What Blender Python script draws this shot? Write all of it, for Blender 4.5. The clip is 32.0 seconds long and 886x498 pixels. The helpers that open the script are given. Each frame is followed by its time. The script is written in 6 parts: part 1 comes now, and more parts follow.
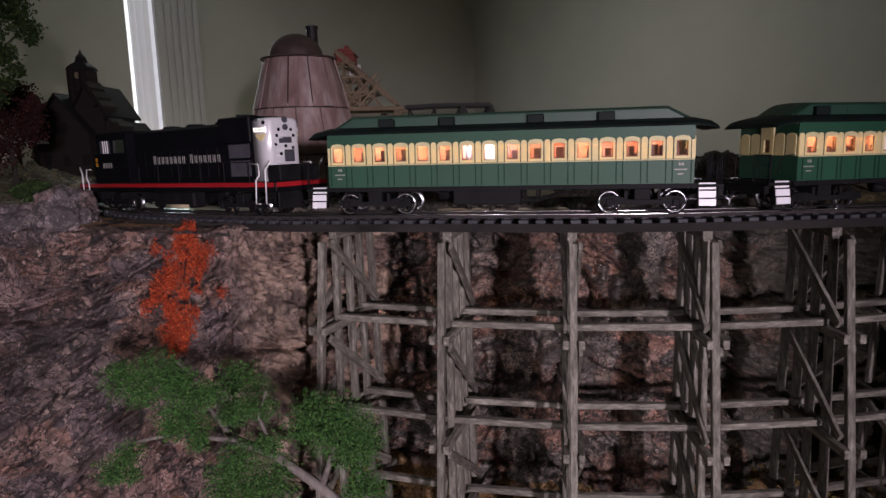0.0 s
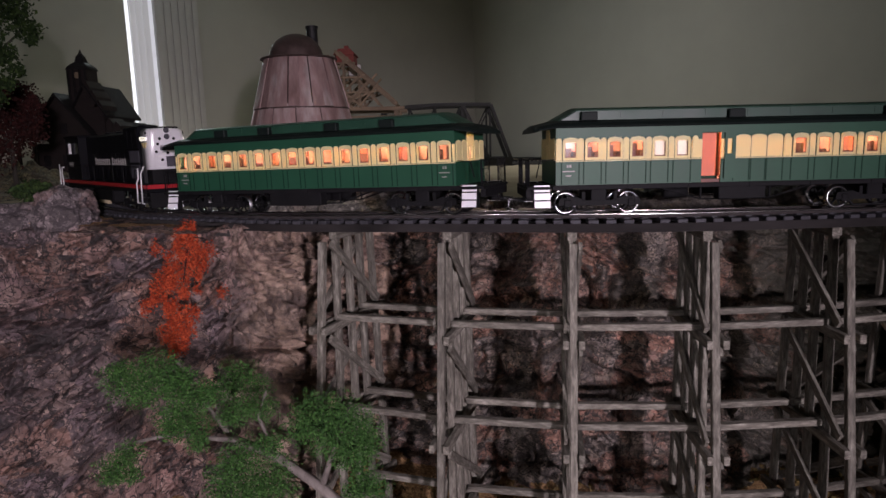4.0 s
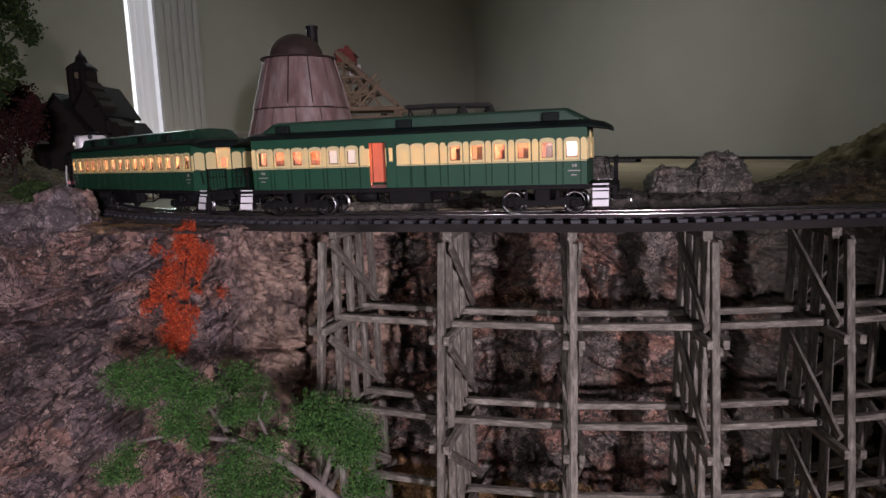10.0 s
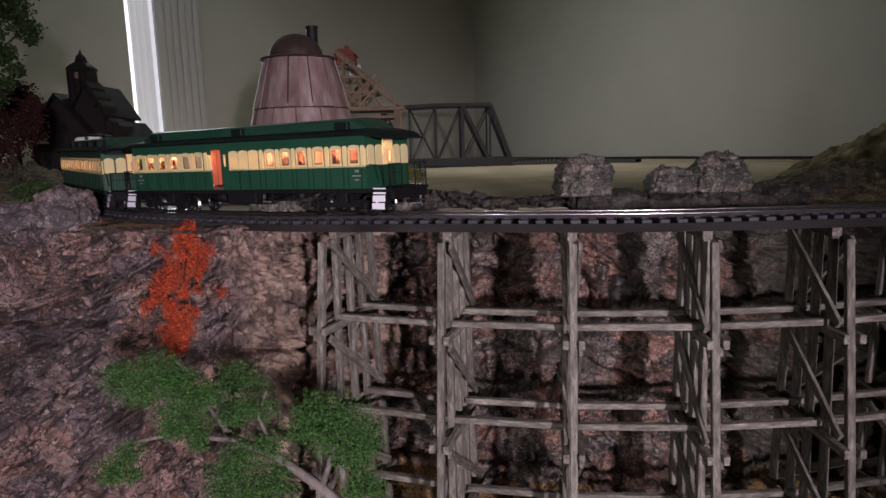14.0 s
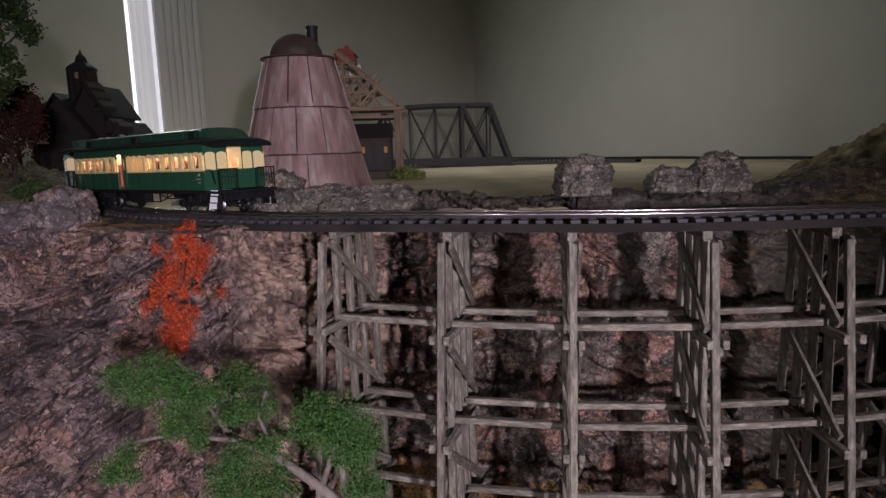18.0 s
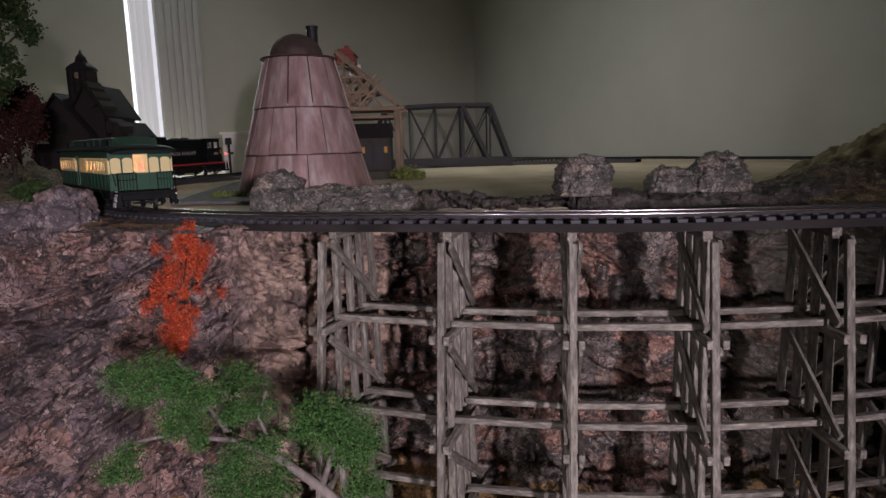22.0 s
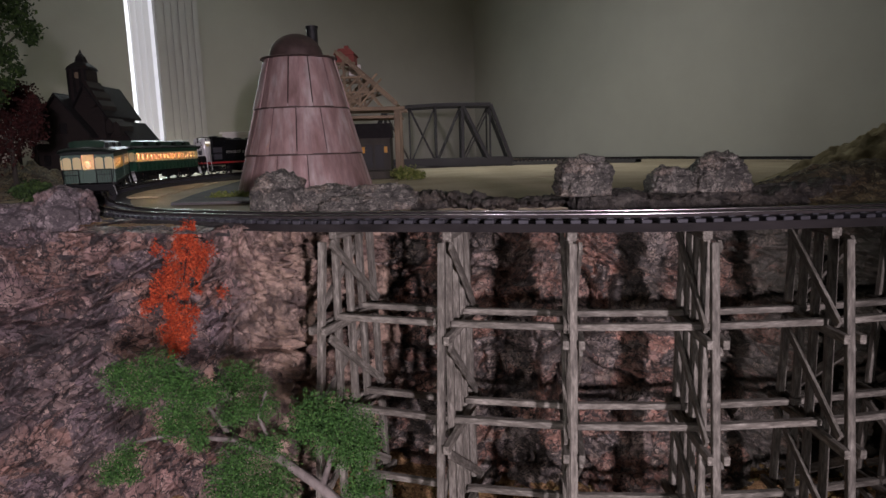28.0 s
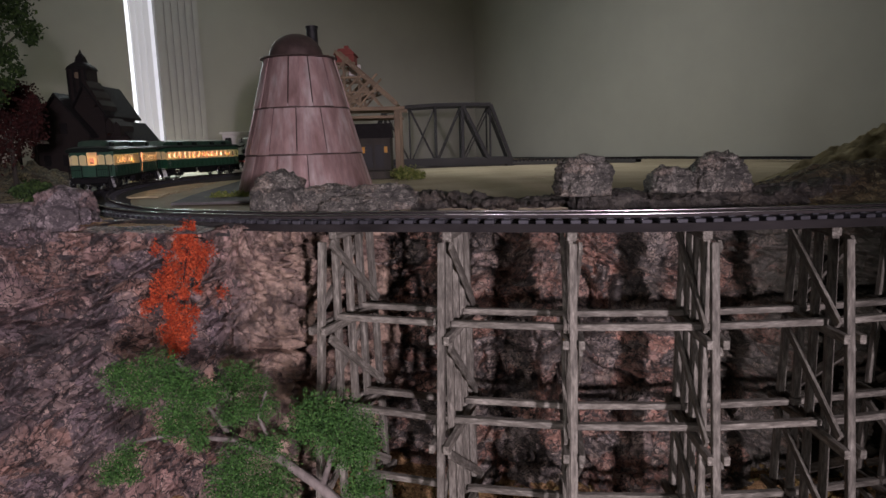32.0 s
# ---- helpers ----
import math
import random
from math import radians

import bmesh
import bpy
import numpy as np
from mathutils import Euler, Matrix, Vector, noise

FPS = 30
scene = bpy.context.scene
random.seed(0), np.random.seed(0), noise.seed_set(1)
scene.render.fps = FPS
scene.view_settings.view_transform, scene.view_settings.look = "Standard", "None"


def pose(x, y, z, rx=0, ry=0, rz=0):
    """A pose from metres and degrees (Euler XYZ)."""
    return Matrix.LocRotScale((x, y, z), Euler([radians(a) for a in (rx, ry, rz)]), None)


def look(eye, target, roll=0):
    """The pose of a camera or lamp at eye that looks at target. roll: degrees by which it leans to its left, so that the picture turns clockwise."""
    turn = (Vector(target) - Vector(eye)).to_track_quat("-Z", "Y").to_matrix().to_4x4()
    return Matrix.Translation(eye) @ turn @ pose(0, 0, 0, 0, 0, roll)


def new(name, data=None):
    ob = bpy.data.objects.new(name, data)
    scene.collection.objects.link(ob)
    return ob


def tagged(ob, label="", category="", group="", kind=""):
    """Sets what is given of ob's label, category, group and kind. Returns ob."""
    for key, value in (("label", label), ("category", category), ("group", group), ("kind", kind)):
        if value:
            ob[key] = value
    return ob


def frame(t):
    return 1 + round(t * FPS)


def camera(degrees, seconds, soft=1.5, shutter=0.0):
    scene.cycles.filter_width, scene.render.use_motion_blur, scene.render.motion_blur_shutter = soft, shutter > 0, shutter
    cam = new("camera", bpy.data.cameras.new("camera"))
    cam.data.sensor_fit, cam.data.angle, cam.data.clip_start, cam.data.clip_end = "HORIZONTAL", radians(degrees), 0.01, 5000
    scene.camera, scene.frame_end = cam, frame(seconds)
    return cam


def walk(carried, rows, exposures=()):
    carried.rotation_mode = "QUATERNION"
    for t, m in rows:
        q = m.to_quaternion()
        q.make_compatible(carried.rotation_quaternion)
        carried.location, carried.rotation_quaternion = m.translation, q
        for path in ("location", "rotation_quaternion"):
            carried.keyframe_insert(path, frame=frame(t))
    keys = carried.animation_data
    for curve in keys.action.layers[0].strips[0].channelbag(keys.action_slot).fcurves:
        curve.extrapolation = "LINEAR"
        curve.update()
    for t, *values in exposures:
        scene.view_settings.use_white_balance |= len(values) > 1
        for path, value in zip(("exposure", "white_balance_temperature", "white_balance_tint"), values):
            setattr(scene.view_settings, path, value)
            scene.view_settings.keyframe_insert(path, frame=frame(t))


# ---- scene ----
# A garden-scale model railway in a room: a train runs round a circle of track, over a timber trestle.
# World: z = 0 at the top of the rails, the camera stands at x = y = 0 and looks along +y.

# ---------------------------------------------------------------- camera
EYE = (0.0, 0.0, 0.0912)
cam = camera(68.36, 32.0, soft=1.5, shutter=0.2)
CAM_POSE = look(EYE, (0.0, math.cos(-0.1564), 0.0912 + math.sin(-0.1564)), -1.696)
walk(cam, [(0.0, CAM_POSE), (32.0, CAM_POSE)], [(0.0, 0.0), (6.0, 0.02), (13.0, 0.22), (19.0, 0.30), (25.0, 0.32), (32.0, 0.32)])

# ---------------------------------------------------------------- plan
CX, CY = 0.3791, 2.2122        # centre of the circle of track
R = 1.35026                    # its radius
A0 = math.radians(-78.999)     # angle of the second coach at the reference time
TABLE = -0.022                 # top of the layout's board
ROOM = Vector((0.305, 5.6, 0.0))          # the far corner of the room
E1 = Vector((0.536, -0.844, 0.0))         # along the wall on the right
E2 = Vector((-0.844, -0.536, 0.0))        # along the wall with the window
FLOOR, CEIL = -1.05, 1.45


def arc(a, v=0.0, z=0.0):
    """Point at angle a (radians), v metres outside the track's centre line."""
    return Vector((CX + (R + v) * math.cos(a), CY + (R + v) * math.sin(a), z))


def arc_d(deg, v=0.0, z=0.0):
    return arc(math.radians(deg), v, z)


# the track's own circle, a hand's breadth off the trestle's, and its grade: it dips on the cliff top at the left
TRACK_X, TRACK_Y, TRACK_R = 0.3742, 2.2511, 1.3809
GRADE = ((-300, 0.0070), (-260, 0.0070), (-225, 0.0061), (-200, 0.0042), (-180, 0.0015), (-165, -0.0022), (-150, -0.0080), (-135, -0.0108), (-120, -0.0060),
         (-105, -0.0011), (-90, -0.0035), (-75, -0.0068), (-60, -0.0089), (-20, -0.0089), (40, 0.0), (60, 0.0070))


def track_z(a):
    """Height of the rails at angle a (radians), eased between the grade's points."""
    d = (math.degrees(a) + 300.0) % 360.0 - 300.0
    for (d0, z0), (d1, z1) in zip(GRADE, GRADE[1:]):
        if d <= d1:
            k = (d - d0) / (d1 - d0)
            return z0 + (z1 - z0) * k * k * (3 - 2 * k)
    return GRADE[-1][1]


def track_at(a, v=0.0, z=0.0):
    """Point at angle a (radians) of the track, v metres outside its centre line, z above its rails."""
    return Vector((TRACK_X + (TRACK_R + v) * math.cos(a), TRACK_Y + (TRACK_R + v) * math.sin(a), z + track_z(a)))


def track_d(deg, v=0.0, z=0.0):
    return track_at(math.radians(deg), v, z)


# ---------------------------------------------------------------- light
world = bpy.data.worlds.new("room_dark")
scene.world = world
world.use_nodes = True
world.node_tree.nodes["Background"].inputs[0].default_value = (0.54, 0.54, 0.62, 1)
world.node_tree.nodes["Background"].inputs[1].default_value = 0.072


def area_lamp(name, eye, target, sx, sy, watts, colour, spread=180):
    data = bpy.data.lights.new(name, "AREA")
    data.shape, data.size, data.size_y = "RECTANGLE", sx, sy
    data.energy, data.color, data.spread = watts, colour, radians(spread)
    ob = new(name, data)
    ob.matrix_world = look(eye, target)
    return ob


def spot_lamp(name, eye, target, size, blend, radius, watts, colour, flat=0.8):
    data = bpy.data.lights.new(name, "SPOT")
    data.spot_size, data.spot_blend, data.shadow_soft_size = radians(size), blend, radius
    data.energy, data.color = watts, colour
    ob = new(name, data)
    ob.matrix_world = look(eye, target) @ Matrix.Diagonal((1.0, flat, 1.0, 1.0))
    return ob


# two lamps behind the camera, right and left of it
spot_lamp("right_lamp", (0.56, -1.30, 0.19), (-0.17, 0.95, -0.20), 55, 0.85, 0.045, 186.0, (1.0, 0.845, 0.97))
spot_lamp("left_lamp", (-0.73, -1.30, 0.10), (-0.15, 0.95, -0.32), 40, 0.9, 0.085, 47.0, (1.0, 0.88, 0.96))
# unseen dim fill, added to lift the far walls and board
area_lamp("corner_fill", (0.40, 3.20, 1.38), (0.75, 3.45, -0.05), 0.8, 0.8, 6.4, (1.0, 0.96, 0.94), 140)
# daylight that enters by the window and falls on the wall across the corner
area_lamp("window_light", ROOM + E2 * 2.50 + E1 * 0.07 + Vector((0, 0, 0.5)), ROOM + E2 * 2.50 + E1 * 1.2 + Vector((0, 0, 0.45)), 0.2, 1.5, 18.0, (0.86, 0.97, 1.0))


# ---------------------------------------------------------------- materials
def ramp_set(node, stops):
    el = node.color_ramp.elements
    while len(el) < len(stops):
        el.new(0.5)
    for e, (pos, col) in zip(el, stops):
        e.position, e.color = pos, (*col, 1)


def material(name, stops, rough=0.6, metal=0.0, scale=20.0, detail=6.0, bump=0.0, bump_scale=None, stretch=(1, 1, 1),
             vary=0.0, spec=0.5, rough_vary=0.15, fine=0.0, coat=0.0):
    """Noise-coloured surface: stops of a colour ramp over fractal noise, a finer grain on top, bump and uneven gloss."""
    m = bpy.data.materials.new(name)
    m.use_nodes = True
    nt = m.node_tree
    b = nt.nodes["Principled BSDF"]
    b.inputs["Metallic"].default_value = metal
    b.inputs["Specular IOR Level"].default_value = spec
    b.inputs["Coat Weight"].default_value = coat
    tc = nt.nodes.new("ShaderNodeTexCoord")
    mp = nt.nodes.new("ShaderNodeMapping")
    mp.inputs["Scale"].default_value = stretch
    nt.links.new(tc.outputs["Object"], mp.inputs["Vector"])
    if vary:
        oi = nt.nodes.new("ShaderNodeObjectInfo")
        cb = nt.nodes.new("ShaderNodeCombineXYZ")
        for k in range(3):
            nt.links.new(oi.outputs["Random"], cb.inputs[k])
        sc = nt.nodes.new("ShaderNodeVectorMath")
        sc.operation = "SCALE"
        sc.inputs["Scale"].default_value = 7.0
        nt.links.new(cb.outputs[0], sc.inputs[0])
        ad = nt.nodes.new("ShaderNodeVectorMath")
        nt.links.new(mp.outputs[0], ad.inputs[0])
        nt.links.new(sc.outputs[0], ad.inputs[1])
        vec = ad.outputs[0]
    else:
        vec = mp.outputs[0]
    n1 = nt.nodes.new("ShaderNodeTexNoise")
    n1.inputs["Scale"].default_value, n1.inputs["Detail"].default_value = scale, detail
    n1.inputs["Roughness"].default_value = 0.62
    nt.links.new(vec, n1.inputs["Vector"])
    rp = nt.nodes.new("ShaderNodeValToRGB")
    ramp_set(rp, stops)
    nt.links.new(n1.outputs["Fac"], rp.inputs["Fac"])
    col = rp.outputs["Color"]
    n2 = nt.nodes.new("ShaderNodeTexNoise")
    n2.inputs["Scale"].default_value, n2.inputs["Detail"].default_value = (bump_scale or scale * 5), 4.0
    nt.links.new(vec, n2.inputs["Vector"])
    if fine:
        mr = nt.nodes.new("ShaderNodeMapRange")
        mr.inputs["From Min"].default_value, mr.inputs["From Max"].default_value = 0.3, 0.7
        mr.inputs["To Min"].default_value, mr.inputs["To Max"].default_value = 1 - fine, 1 + fine
        nt.links.new(n2.outputs["Fac"], mr.inputs["Value"])
        vm = nt.nodes.new("ShaderNodeVectorMath")
        vm.operation = "SCALE"
        nt.links.new(col, vm.inputs[0])
        nt.links.new(mr.outputs[0], vm.inputs["Scale"])
        col = vm.outputs[0]
    if vary:
        mr = nt.nodes.new("ShaderNodeMapRange")
        mr.inputs["To Min"].default_value, mr.inputs["To Max"].default_value = 1 - vary, 1 + vary
        nt.links.new(oi.outputs["Random"], mr.inputs["Value"])
        vm = nt.nodes.new("ShaderNodeVectorMath")
        vm.operation = "SCALE"
        nt.links.new(col, vm.inputs[0])
        nt.links.new(mr.outputs[0], vm.inputs["Scale"])
        col = vm.outputs[0]
    nt.links.new(col, b.inputs["Base Color"])
    mr = nt.nodes.new("ShaderNodeMapRange")
    mr.inputs["To Min"].default_value = max(0.02, rough - rough_vary)
    mr.inputs["To Max"].default_value = min(1.0, rough + rough_vary)
    nt.links.new(n1.outputs["Fac"], mr.inputs["Value"])
    nt.links.new(mr.outputs[0], b.inputs["Roughness"])
    if bump:
        bp = nt.nodes.new("ShaderNodeBump")
        bp.inputs["Strength"].default_value, bp.inputs["Distance"].default_value = 1.0, bump
        nt.links.new(n2.outputs["Fac"], bp.inputs["Height"])
        nt.links.new(bp.outputs[0], b.inputs["Normal"])
    return m


def glow(name, colour, strength, base=1.0):
    m = bpy.data.materials.new(name)
    m.use_nodes = True
    b = m.node_tree.nodes["Principled BSDF"]
    b.inputs["Base Color"].default_value = (*(c * base for c in colour), 1)
    b.inputs["Emission Color"].default_value = (*colour, 1)
    b.inputs["Emission Strength"].default_value = strength
    return m


def thin_glass(name, tint=(1, 1, 1), rough=0.03, ior=1.4):
    m = bpy.data.materials.new(name)
    m.use_nodes = True
    nt = m.node_tree
    nt.nodes.remove(nt.nodes["Principled BSDF"])
    tr = nt.nodes.new("ShaderNodeBsdfTransparent")
    tr.inputs[0].default_value = (*tint, 1)
    gl = nt.nodes.new("ShaderNodeBsdfGlossy")
    gl.inputs["Roughness"].default_value = rough
    fr = nt.nodes.new("ShaderNodeFresnel")
    fr.inputs["IOR"].default_value = ior
    mx = nt.nodes.new("ShaderNodeMixShader")
    nt.links.new(fr.outputs[0], mx.inputs[0])
    nt.links.new(tr.outputs[0], mx.inputs[1])
    nt.links.new(gl.outputs[0], mx.inputs[2])
    nt.links.new(mx.outputs[0], nt.nodes["Material Output"].inputs[0])
    return m


def rock_material(name, dark, mid, warm, pale, scale=9.0, olive_dim=None, tan=None, squat=1.7):
    """Cast plaster rock with washes: large stains of three tints, pale dry-brushed flecks, dark seams, some gloss."""
    m = bpy.data.materials.new(name)
    m.use_nodes = True
    nt = m.node_tree
    b = nt.nodes["Principled BSDF"]
    tc = nt.nodes.new("ShaderNodeTexCoord")
    vec = tc.outputs["Object"]

    def tex(sc, det, rough=0.65, dist=0.0):
        n = nt.nodes.new("ShaderNodeTexNoise")
        n.inputs["Scale"].default_value, n.inputs["Detail"].default_value = sc, det
        n.inputs["Roughness"].default_value, n.inputs["Distortion"].default_value = rough, dist
        nt.links.new(vec, n.inputs["Vector"])
        return n.outputs["Fac"]

    def mix(fac, a, c):
        x = nt.nodes.new("ShaderNodeMix")
        x.data_type = "RGBA"
        nt.links.new(fac, x.inputs[0])
        for sock, val in ((x.inputs[6], a), (x.inputs[7], c)):
            if isinstance(val, tuple):
                sock.default_value = (*val, 1)
            else:
                nt.links.new(val, sock)
        return x.outputs[2]

    def step(val, lo, hi):
        r = nt.nodes.new("ShaderNodeMapRange")
        r.interpolation_type = "SMOOTHSTEP"
        r.inputs["From Min"].default_value, r.inputs["From Max"].default_value = lo, hi
        nt.links.new(val, r.inputs["Value"])
        return r.outputs[0]

    wn = nt.nodes.new("ShaderNodeTexNoise")
    wn.inputs["Scale"].default_value, wn.inputs["Detail"].default_value = scale * 2.2, 2.0
    nt.links.new(vec, wn.inputs["Vector"])
    wa = nt.nodes.new("ShaderNodeVectorMath")
    wa.operation = "MULTIPLY_ADD"
    wa.inputs[1].default_value = (0.013 * 9 / scale,) * 3
    nt.links.new(wn.outputs["Color"], wa.inputs[0])
    nt.links.new(vec, wa.inputs[2])
    ws = nt.nodes.new("ShaderNodeVectorMath")
    ws.operation = "MULTIPLY"
    ws.inputs[1].default_value = (1.0, 1.0, squat)
    nt.links.new(wa.outputs[0], ws.inputs[0])

    def blocks(sc, feature):
        v = nt.nodes.new("ShaderNodeTexVoronoi")
        v.feature = feature
        v.inputs["Scale"].default_value = sc
        nt.links.new(ws.outputs[0], v.inputs["Vector"])
        return v

    sp = nt.nodes.new("ShaderNodeSeparateColor")
    nt.links.new(blocks(scale * 1.5, "F1").outputs["Color"], sp.inputs[0])
    sq = nt.nodes.new("ShaderNodeSeparateColor")
    nt.links.new(blocks(scale * 4.2, "F1").outputs["Color"], sq.inputs[0])
    st = nt.nodes.new("ShaderNodeSeparateColor")
    nt.links.new(blocks(scale * 11.0, "F1").outputs["Color"], st.inputs[0])

    def shade(col, val, lo, hi):
        """Every block a little lighter or darker than the next."""
        r = nt.nodes.new("ShaderNodeMapRange")
        r.inputs["To Min"].default_value, r.inputs["To Max"].default_value = lo, hi
        nt.links.new(val, r.inputs["Value"])
        v = nt.nodes.new("ShaderNodeVectorMath")
        v.operation = "SCALE"
        nt.links.new(col, v.inputs[0])
        nt.links.new(r.outputs[0], v.inputs["Scale"])
        return v.outputs[0]

    c = mix(step(sp.outputs[0], 0.30, 0.70), mid, warm)
    c = mix(step(tex(scale * 0.8, 4, 0.6), 0.50, 0.62), c, tuple(x * 0.66 for x in mid))
    c = shade(c, sp.outputs[1], 0.72, 1.30)
    c = shade(c, sq.outputs[1], 0.52, 1.42)
    c = shade(c, st.outputs[0], 0.62, 1.34)
    c = mix(step(sq.outputs[2], 0.70, 1.35), c, pale)
    c = mix(step(tex(scale * 7.0, 6, 0.72), 0.56, 0.66), c, pale)
    c = mix(step(tex(scale * 3.0, 8, 0.76), 0.585, 0.64), c, dark)
    vo = blocks(scale * 4.2, "DISTANCE_TO_EDGE")
    vb = blocks(scale * 1.5, "DISTANCE_TO_EDGE")
    grain = tex(scale * 16, 5, 0.7)
    seam = step(vo.outputs["Distance"], 0.0, 0.05)
    c = mix(step(vo.outputs["Distance"], 0.0, 0.030), tuple(x * 1.6 for x in dark), c)
    fleck = step(grain, 0.56, 0.70)
    c = mix(fleck, c, pale)
    wide = nt.nodes.new("ShaderNodeMath")
    wide.operation = "SUBTRACT"
    nt.links.new(vb.outputs["Distance"], wide.inputs[0])
    gap = nt.nodes.new("ShaderNodeMapRange")
    gap.inputs["From Min"].default_value, gap.inputs["From Max"].default_value = 0.45, 0.7
    gap.inputs["To Min"].default_value, gap.inputs["To Max"].default_value = -0.10, 0.06
    nt.links.new(tex(scale * 1.1, 3), gap.inputs["Value"])
    nt.links.new(gap.outputs[0], wide.inputs[1])
    seam_big = step(wide.outputs[0], 0.0, 0.035)
    c = mix(step(wide.outputs[0], -0.01, 0.09), dark, c)
    c = mix(step(grain, 0.32, 0.43), dark, c)
    # dark wash left in winding hairline folds
    for sc, half in ((scale * 2.1, 0.012), (scale * 4.6, 0.016)):
        fold = nt.nodes.new("ShaderNodeMath")
        fold.operation = "COMPARE"
        fold.inputs[1].default_value, fold.inputs[2].default_value = 0.5, half
        nt.links.new(tex(sc, 3, 0.5, 0.8), fold.inputs[0])
        c = mix(fold.outputs[0], c, tuple(x * 1.5 for x in dark))
    if tan:
        # a paler tan casting at one end of the cliff
        sx = nt.nodes.new("ShaderNodeSeparateXYZ")
        nt.links.new(vec, sx.inputs[0])
        gr = nt.nodes.new("ShaderNodeMapRange")
        gr.inputs["From Min"].default_value, gr.inputs["From Max"].default_value = tan
        gr.inputs["To Max"].default_value = 0.7
        nt.links.new(sx.outputs[0], gr.inputs["Value"])
        tanned = mix(step(tex(scale * 3.3, 6, 0.7), 0.42, 0.60), (0.085, 0.06, 0.047), (0.46, 0.335, 0.25))
        c = mix(gr.outputs[0], c, tanned)
    if olive_dim:
        # dark mossy olive along the wall, with its right end's dimness in the colour
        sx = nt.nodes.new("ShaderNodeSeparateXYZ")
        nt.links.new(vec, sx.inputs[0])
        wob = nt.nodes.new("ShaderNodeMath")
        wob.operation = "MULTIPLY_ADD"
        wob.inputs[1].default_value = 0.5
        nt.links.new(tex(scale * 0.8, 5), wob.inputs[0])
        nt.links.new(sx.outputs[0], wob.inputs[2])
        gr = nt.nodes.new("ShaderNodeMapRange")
        gr.inputs["From Min"].default_value, gr.inputs["From Max"].default_value = olive_dim[0] + 0.2, olive_dim[1] + 0.2
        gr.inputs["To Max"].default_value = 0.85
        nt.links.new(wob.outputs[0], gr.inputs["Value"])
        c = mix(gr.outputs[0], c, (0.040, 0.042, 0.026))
    nt.links.new(c, b.inputs["Base Color"])
    rr = nt.nodes.new("ShaderNodeMapRange")
    rr.inputs["To Min"].default_value, rr.inputs["To Max"].default_value = 0.24, 0.84
    nt.links.new(tex(scale * 5, 3), rr.inputs["Value"])
    nt.links.new(rr.outputs[0], b.inputs["Roughness"])
    h = nt.nodes.new("ShaderNodeMath")
    h.operation = "MULTIPLY_ADD"
    nt.links.new(seam, h.inputs[0])
    h.inputs[1].default_value = 0.18
    nt.links.new(grain, h.inputs[2])
    h2 = nt.nodes.new("ShaderNodeMath")
    h2.operation = "ADD"
    nt.links.new(h.outputs[0], h2.inputs[0])
    h3 = nt.nodes.new("ShaderNodeMath")
    h3.operation = "ADD"
    nt.links.new(tex(scale * 5, 6, 0.7), h3.inputs[0])
    soft_seam = nt.nodes.new("ShaderNodeMath")
    soft_seam.operation = "MULTIPLY"
    soft_seam.inputs[1].default_value = 0.4
    nt.links.new(seam_big, soft_seam.inputs[0])
    nt.links.new(soft_seam.outputs[0], h3.inputs[1])
    nt.links.new(h3.outputs[0], h2.inputs[1])
    bp = nt.nodes.new("ShaderNodeBump")
    bp.inputs["Strength"].default_value, bp.inputs["Distance"].default_value = 1.0, 0.0045
    nt.links.new(h2.outputs[0], bp.inputs["Height"])
    nt.links.new(bp.outputs[0], b.inputs["Normal"])
    return m


def two(c, k=0.25):
    """Two ramp stops round one colour."""
    return [(0.3, tuple(x * (1 - k) for x in c)), (0.7, tuple(min(1, x * (1 + k)) for x in c))]


M_ROCK_L = rock_material("rock_brown_purple", (0.026, 0.021, 0.021), (0.150, 0.112, 0.118), (0.225, 0.134, 0.108), (0.44, 0.32, 0.27), 7, tan=(-0.37, -0.27), squat=1.05)
M_ROCK_B = rock_material("rock_gorge", (0.024, 0.021, 0.019), (0.165, 0.142, 0.128), (0.275, 0.150, 0.112), (0.46, 0.37, 0.29), 10, olive_dim=(0.40, 0.75))
M_ROCK_G = rock_material("rock_grey", (0.032, 0.031, 0.028), (0.165, 0.155, 0.135), (0.215, 0.178, 0.145), (0.46, 0.43, 0.37), 16)
M_ROCK_P = rock_material("rock_purple_pink", (0.05, 0.042, 0.045), (0.22, 0.185, 0.19), (0.24, 0.165, 0.155), (0.40, 0.34, 0.33), 11)
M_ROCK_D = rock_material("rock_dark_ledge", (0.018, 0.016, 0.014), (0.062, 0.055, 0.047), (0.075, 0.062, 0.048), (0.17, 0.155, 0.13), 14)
M_HILL = rock_material("hill_earth", (0.032, 0.024, 0.016), (0.135, 0.098, 0.056), (0.22, 0.165, 0.085), (0.42, 0.38, 0.24), 8)
M_SLOPE = material("pale_hill_slope", [(0.25, (0.09, 0.075, 0.042)), (0.45, (0.23, 0.19, 0.11)), (0.60, (0.34, 0.29, 0.18)), (0.78, (0.48, 0.43, 0.29))], 0.9, scale=14, detail=8, bump=0.003, bump_scale=60, fine=0.25, spec=0.1)
M_TIMBER = material("weathered_timber", [(0.25, (0.046, 0.042, 0.035)), (0.5, (0.142, 0.132, 0.110)), (0.75, (0.30, 0.285, 0.245))],
                    0.75, scale=150, stretch=(1, 1, 0.22), bump=0.0005, bump_scale=420, vary=0.18, fine=0.32, spec=0.3)
